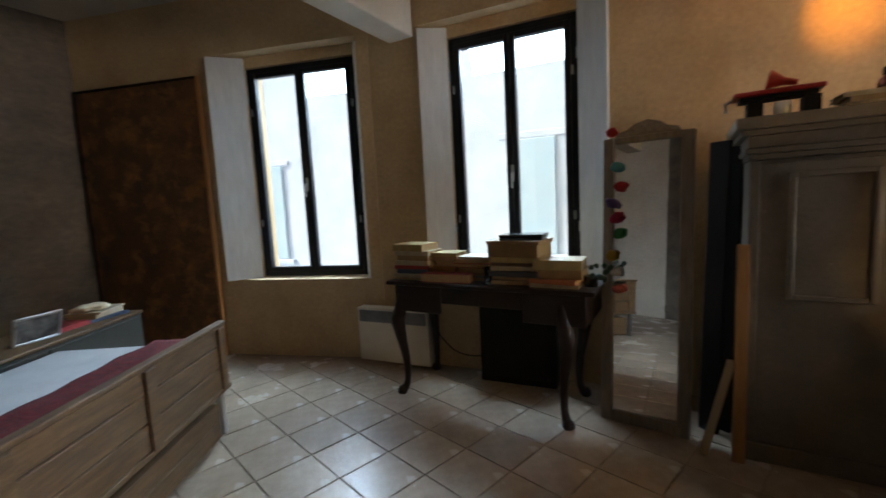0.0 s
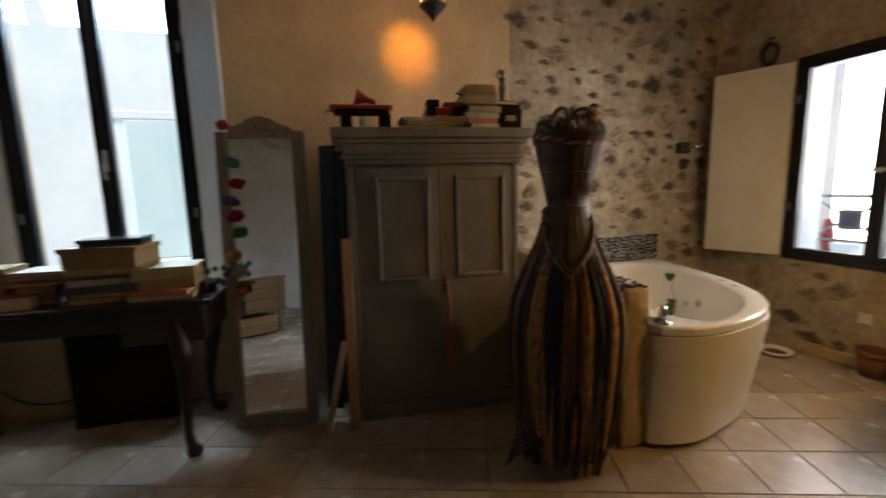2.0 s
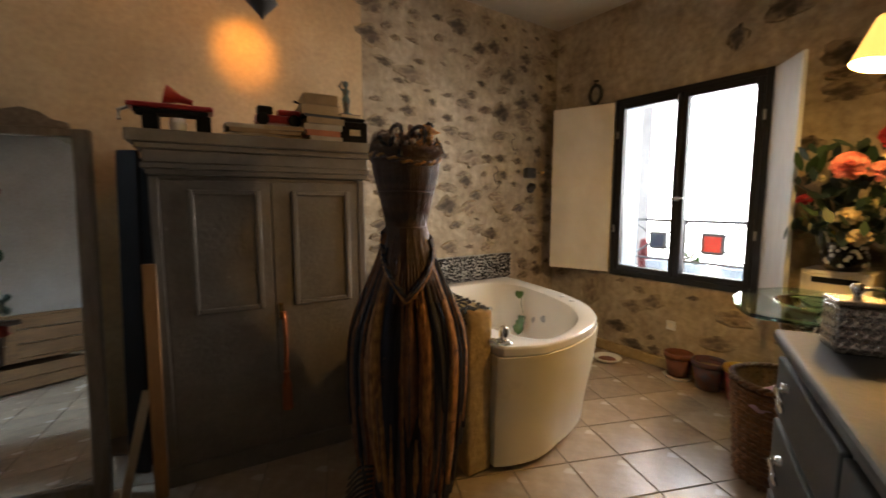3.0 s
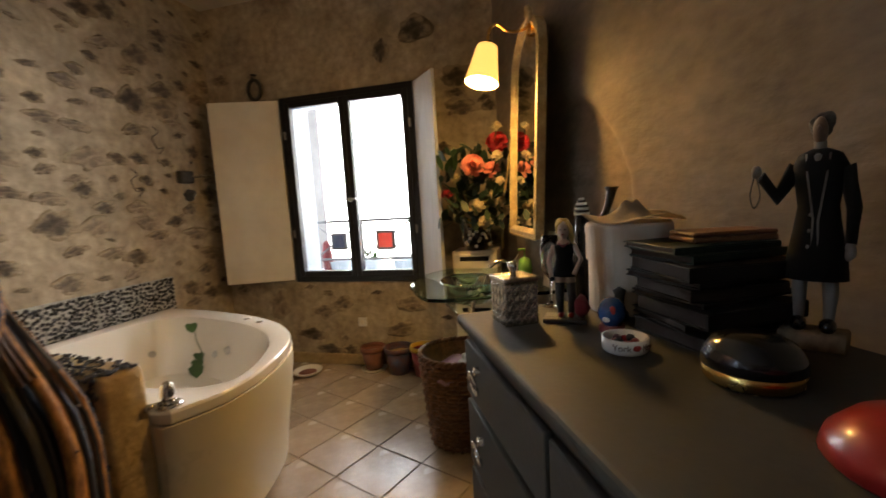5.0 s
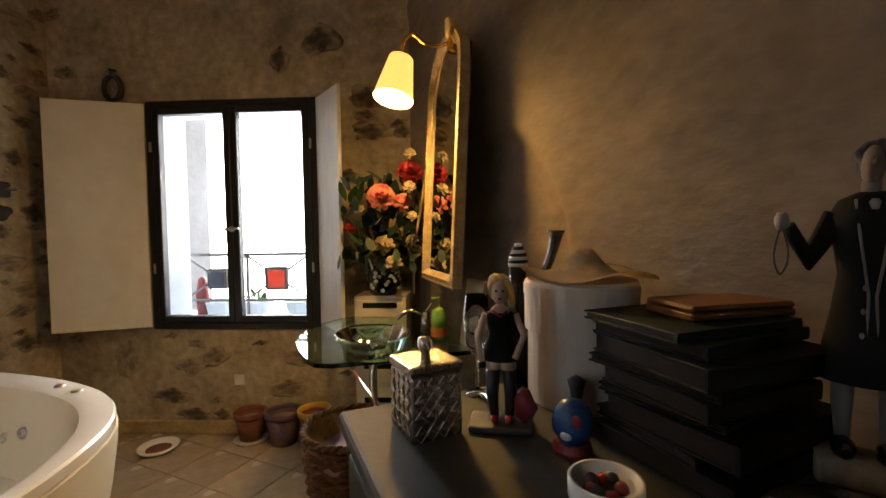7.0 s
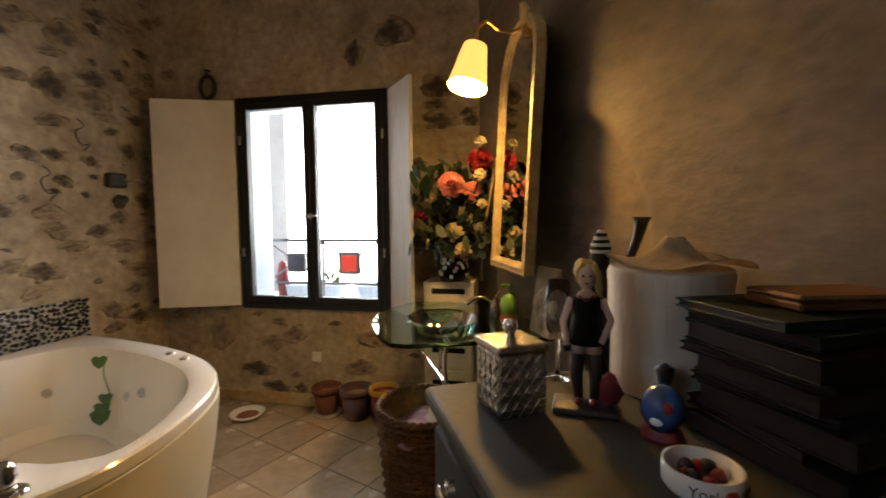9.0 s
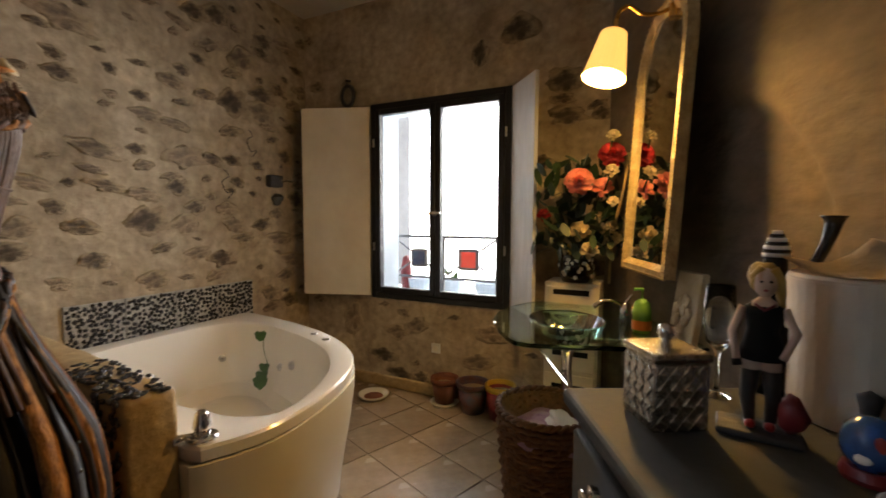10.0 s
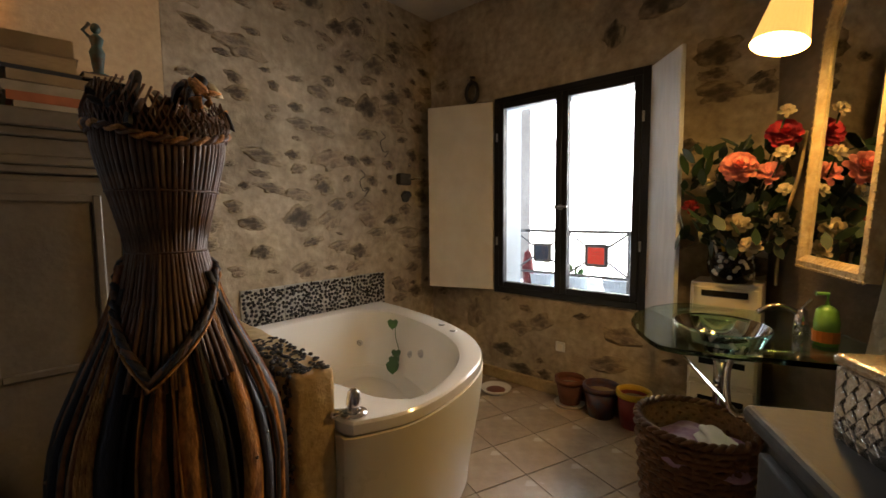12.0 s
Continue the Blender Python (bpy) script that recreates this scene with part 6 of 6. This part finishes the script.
sg = thing("snow_globe", pose(1.008, 1.428, Z, 0, 0, 70) @ Matrix.Diagonal((0.84, 0.84, 0.92, 1)), "small snow globe with a bright blue painted scene", "ornament")
part("base", lathe([(0, 0), (0.034, 0), (0.035, 0.006), (0.031, 0.018), (0, 0.018)], 24), MAROON, sg, "dark red base")
part("globe", lathe([(0, 0.0182), (0.026, 0.0185), (0.036, 0.036), (0.037, 0.050), (0.031, 0.070), (0.018, 0.083), (0, 0.087)], 26), BLUEGLASS, sg, smooth=True)
part("badge", blob(0.009, 1.2, 0.35, 0.8, 0.08, 2, 3), WHITE, sg, "pale badge on the globe", True, pose(0.004, 0.0345, 0.036))
part("figure", blob(0.010, 0.8, 0.35, 1.3, 0.3, 2, 5), RED, sg, "small red painted figure", True, pose(-0.012, 0.031, 0.058))
rb = thing("red_bowl", pose(0.56, 1.115, Z) @ Matrix.Diagonal((0.8, 0.8, 0.8, 1)), "large glossy red lacquer bowl turned upside down", "bowl")
part("dome", lathe([(0.12, 0), (0.125, 0.006), (0.118, 0.03), (0.09, 0.06), (0.04, 0.075), (0, 0.078)], 36), RED, rb, smooth=True)
part("foot_ring", lathe([(0.045, 0.073), (0.05, 0.085), (0.045, 0.085), (0.04, 0.076)], 28), RED, rb, smooth=True)

# ---- lantern ----
ln = thing("moroccan_lantern", pose(0.025, 3.43, 2.10), "pierced dark metal hanging lantern, lit orange", "lantern")
part("finial", lathe([(0, 0), (0.008, 0.012), (0.012, 0.02), (0.05, 0.06), (0.062, 0.075), (0.055, 0.078), (0, 0.075)], 16), IRON, ln)
for k in range(12):
    a = k * math.pi / 6
    part("rib", tube([(0.060 * math.cos(a), 0.060 * math.sin(a), 0.075), (0.078 * math.cos(a), 0.078 * math.sin(a), 0.14), (0.078 * math.cos(a), 0.078 * math.sin(a), 0.28), (0.04 * math.cos(a), 0.04 * math.sin(a), 0.34)], 0.004, 5), BRASS, ln)
for z, r in ((0.08, 0.062), (0.14, 0.079), (0.28, 0.079)):
    part("hoop", tube([(r * math.cos(a), r * math.sin(a), z) for a in [k * math.pi / 16 for k in range(32)]], 0.006, 6, closed=True), IRON, ln)
part("cap", lathe([(0, 0.42), (0.02, 0.40), (0.05, 0.345), (0.042, 0.34), (0, 0.36)], 16), IRON, ln)
part("bulb", blob(0.018, 1, 1, 1.4, 0, 2), BULB, ln, smooth=True, m=pose(0, 0, 0.10))
part("chain", tube([(0, 0, 0.42), (0, 0, 1.05)], 0.004, 6), IRON, ln)

# ---- daybed, cabinet and panel at the far end ----
MBED = pose(-3.05, 2.53, 0, 0, 0, -58)
be = thing("daybed", MBED, "daybed of bleached planks with white linen and a red quilt", "bed")
for k, (z0, z1) in enumerate(((0.30, 0.42), (0.425, 0.545), (0.55, 0.65))):
    part("plank", B(0.0, 2.0, -0.015, 0.015, z0, z1, 0.005), OAK, be)
part("top_rail", B(-0.01, 2.01, -0.024, 0.024, 0.651, 0.675, 0.006, 2), OAK, be)
part("bottom_rail", B(-0.01, 2.01, -0.022, 0.022, 0.272, 0.299, 0.006, 2), OAK, be)
for x in (0.06, 0.68, 1.32, 1.94):
    part("batten", B(x - 0.035, x + 0.035, 0.0155, 0.028, 0.29, 0.648, 0.004), OAK, be)
for x in (0.03, 1.97):
    for y in (-0.03, -0.93):
        part("leg", B(x - 0.02, x + 0.02, y - 0.03, y + 0.01, 0, 0.30, 0.004), STEEL, be)
part("base", B(0.02, 1.98, -0.95, -0.035, 0.30, 0.36, 0.005), OAK, be)
bm = B(0.0, 1.98, -0.95, -0.03, 0.361, 0.56, 0.04, 4)
part("mattress", bm, WHITECLOTH, be, "white sheet over the mattress", True)
q = bmesh.new()
bmesh.ops.create_grid(q, x_segments=40, y_segments=16, size=1)
for v in q.verts:
    x, y = v.co.x, v.co.y
    v.co = Vector((0.99 + x * 0.96, -0.21 + y * 0.165, 0.588 + 0.012 * noise.noise(Vector((x * 5, y * 3, 0)))))
bmesh.ops.solidify(q, geom=q.faces, thickness=0.018)
tq = part("quilt", q, REDCLOTH, None, smooth=True, m=MBED)
tagged(tq, "red patterned quilt folded along the daybed", "quilt")
dw = thing("underbed_drawer", MBED @ pose(0, 0, 0), "bleached plank storage drawer under the daybed", "drawer")
for z0, z1 in ((0.03, 0.125), (0.13, 0.225)):
    part("plank", B(0.12, 1.9, -0.02, 0.0, z0, z1, 0.004), OAK, dw)
part("box", B(0.12, 1.9, -0.7, -0.021, 0.02, 0.22, 0.004), OAK, dw)
for x in (0.2, 1.8):
    part("caster", lathe([(0, -0.012), (0.02, -0.012), (0.02, 0.012), (0, 0.012)], 12), BLACKMATTE, dw, m=pose(x, -0.1, 0.02, 90, 0, 0))

lc = thing("low_cabinet", MBED @ pose(-0.68, -1.0, 0), "low grey painted cabinet beyond the bed, cluttered on top", "cabinet")
part("body", B(-0.12, 1.5, -0.45, 0.0, 0, 0.575, 0.005), GREYCHEST, lc)
part("top", B(-0.13, 1.51, -0.46, 0.012, 0.5755, 0.60, 0.006), OAK, lc)
for k in range(2):
    part("door", B(-0.1 + k * 0.8, 0.68 + k * 0.8, 0.0005, 0.0115, 0.05, 0.56, 0.003), GREYCHEST, lc)
MCAB = MBED @ pose(-0.68, -1.0, 0.6005)
ph = thing("photo_frame", MCAB @ pose(0.62, -0.12, 0, -14, 0, -12), "silver framed black and white photograph", "picture frame")
bm = bmesh.new()
for r in ((-0.13, -0.115, 0, 0.17), (0.115, 0.13, 0, 0.17), (-0.115, 0.115, 0, 0.015), (-0.115, 0.115, 0.155, 0.17)):
    box(bm, r[0], r[1], 0, 0.015, r[2], r[3], 0.002)
part("frame", bm, STEEL, ph)
part("print", B(-0.115, 0.115, 0.003, 0.006, 0.015, 0.155, 0), mat("grey_print", (0.25, 0.24, 0.23), 0.3, (0.03, 0.03, 0.03), 9), ph)
zz = 0.0
for k, (w, d, h, c) in enumerate(((0.30, 0.24, 0.02, 6), (0.26, 0.2, 0.03, 4), (0.3, 0.22, 0.015, 4))):
    book(MCAB @ pose(0.08, -0.18, zz, 0, 0, 170 + 9 * k), w, d, h, COVERS[c], "book lying on the low cabinet", "books on the cabinet")
    zz += h + 0.0005
book(MCAB @ pose(0.36, -0.2, 0, 0, 0, 175), 0.24, 0.2, 0.03, COVERS[2], "red book lying on the low cabinet", "books on the cabinet")
cl = part("cloth", blob(0.09, 1.3, 0.8, 0.35, 0.6, 3, 7), WPETAL, None, smooth=True, m=MCAB @ pose(0.14, -0.16, 0.09))
tagged(cl, "crumpled cream cloth on the books", "cloth")
pl = thing("dark_plant", MCAB @ pose(0.95, -0.25, 0), "dark bushy dried plant in an amber vase", "plant")
part("vase", lathe([(0, 0), (0.06, 0), (0.075, 0.12), (0.05, 0.2), (0.045, 0.2), (0, 0.19)], 20), BRASS, pl, smooth=True)
for k in range(60):
    v = Vector((rnd.gauss(0, 0.07), rnd.gauss(0, 0.07), rnd.uniform(0.2, 0.42)))
    part("leaf", blob(0.035, 1, 0.4, 1.4, 0.4, 1, k), BLACKCLOTH, pl, m=Matrix.Translation(v) @ pose(0, 0, 0, rnd.uniform(0, 180), rnd.uniform(0, 180), 0))

rp = thing("rust_panel", MA @ pose(-1.30, -0.015, 0), "large rust-brown patinated panel standing against the wall", "panel")
part("sheet", B(-1.345, -0.025, -0.033, 0, 0.0, 2.475, 0.004), RUSTPANEL, rp)
for x0, x1 in ((-1.37, -1.346), (-0.024, 0.0)):
    part("side_edge", B(x0, x1, -0.036, 0, 0.0, 2.50, 0.003), ORANGEWOOD if x0 > -1 else DARKBOARD, rp)
part("top_edge", B(-1.345, -0.025, -0.036, 0, 2.476, 2.50, 0.003), DARKBOARD, rp)

# ---- stones, tiles: pieces of walls and floor ----
def stones(parent, spots, seed, dark=()):
    shapes = []
    for k in range(8):
        bm = blob(0.5, 1, 1, 1, 0.6, 3, seed + k)
        for v in bm.verts:
            f = 1 + 0.30 * noise.noise(v.co * 4.5 + Vector((k * 5, seed, 0))) + 0.16 * noise.noise(v.co * 11 + Vector((k, 0, seed)))
            v.co = Vector((v.co.x * f, max(v.co.y, -0.22) * 0.30 * f, v.co.z * f))
        o = part("stone", bm, DARKSTONE if k in dark else STONE, parent, smooth=True)
        shapes.append(o)
    for n, (u, z, w, h, turn) in enumerate(spots):
        m = pose(u, 0.0035, z, 0, turn, 0) @ Matrix.Diagonal((w * 1.2, 0.10, h * 1.15, 1))
        if n < 8:
            shapes[n].matrix_local = m
        else:
            like(shapes[rnd.choice([k for k in range(8) if k not in dark] + list(dark[:1]))], m)


def scatter(u0, u1, z0, z1, step, keep, fixed=(), avoid=()):
    spots, z = list(fixed), z0
    while z < z1:
        u = u0 + rnd.uniform(0, step)
        while u < u1:
            w = rnd.choice((0.06, 0.09, 0.12, 0.15, 0.20))
            h = w * rnd.uniform(0.35, 0.75)
            if rnd.random() < keep and not any(a - w / 2 < u < b + w / 2 and c - h / 2 < z < d + h / 2 for a, b, c, d in avoid) and all(abs(u - s[0]) > (w + s[2]) * 0.5 or abs(z - s[1]) > (h + s[3]) * 0.5 for s in spots):
                spots.append((u, z + rnd.uniform(-0.03, 0.03), w, h, rnd.uniform(-16, 16)))
            u += step * rnd.uniform(0.8, 1.5)
        z += step * 0.62
    return spots


stones(wall_stone, scatter(2.56, 4.45, 0.62, 2.8, 0.165, 0.80, avoid=((2.80, 3.95, 0.55, 0.88),)), 20, (2, 5))
stones(wall_c, scatter(-1.40, 0.85, 0.12, 2.75, 0.20, 0.5, ((0.091, 2.36, 0.10, 0.17, 8), (0.352, 2.47, 0.21, 0.15, -5), (0.644, 2.11, 0.18, 0.13, 0), (0.66, 1.90, 0.20, 0.10, 5), (0.86, 1.90, 0.10, 0.08, -5), (-0.55, 0.43, 0.16, 0.1, 0), (0.2, 0.5, 0.18, 0.1, 8), (0.1, 0.3, 0.2, 0.1, -8), (-0.95, 0.5, 0.14, 0.2, 0)), ((-0.80, 0.34, 0.64, 2.2), (-0.30, -0.16, 0.25, 0.45), (-0.85, 0.75, 2.15, 2.8))), 40, (0, 1, 2, 3, 4))

ANG, P = radians(-15.75), 0.291
e1, e2 = Vector((math.cos(ANG), math.sin(ANG))), Vector((-math.sin(ANG), math.cos(ANG)))
g = 0.0022
bm = B(g, P - g, g, P - g, -0.006, 0.0, 0.0028)
tile = part("tile", bm, TILE, floor)
first = True
far = bmesh.new()
count = 0
for i in range(-24, 14):
    for j in range(-12, 22):
        o = e1 * ((i - 0.339) * P) + e2 * ((j + 0.195) * P)
        c = o + (e1 + e2) * P / 2
        dist_d = (c.x + 0.122) * -0.53 + (c.y - 0.195) * 0.848
        if not (-5.7 < c.x < 2.98 and -1.1 < c.y < 4.45 and dist_d > -0.12):
            continue
        m = pose(o.x, o.y, rnd.uniform(-0.0008, 0.0008), 0, 0, math.degrees(ANG))
        near = -3.3 < c.x and (c.y > 1.75 or c.x > 1.2) and not (0.6 < c.x < 1.85 and c.y > 3.35) and c.y < 3.95
        if near and count < 300:
            count += 1
            if first:
                tile.matrix_local, first = m, False
            else:
                like(tile, m)
        else:
            box(far, g, P - g, g, P - g, -0.006, 0.0)
            far.verts.ensure_lookup_table()
            for v in far.verts[-8:]:
                v.co = m @ v.co
tagged(part("tiles", far, TILE, floor), kind="stuff")
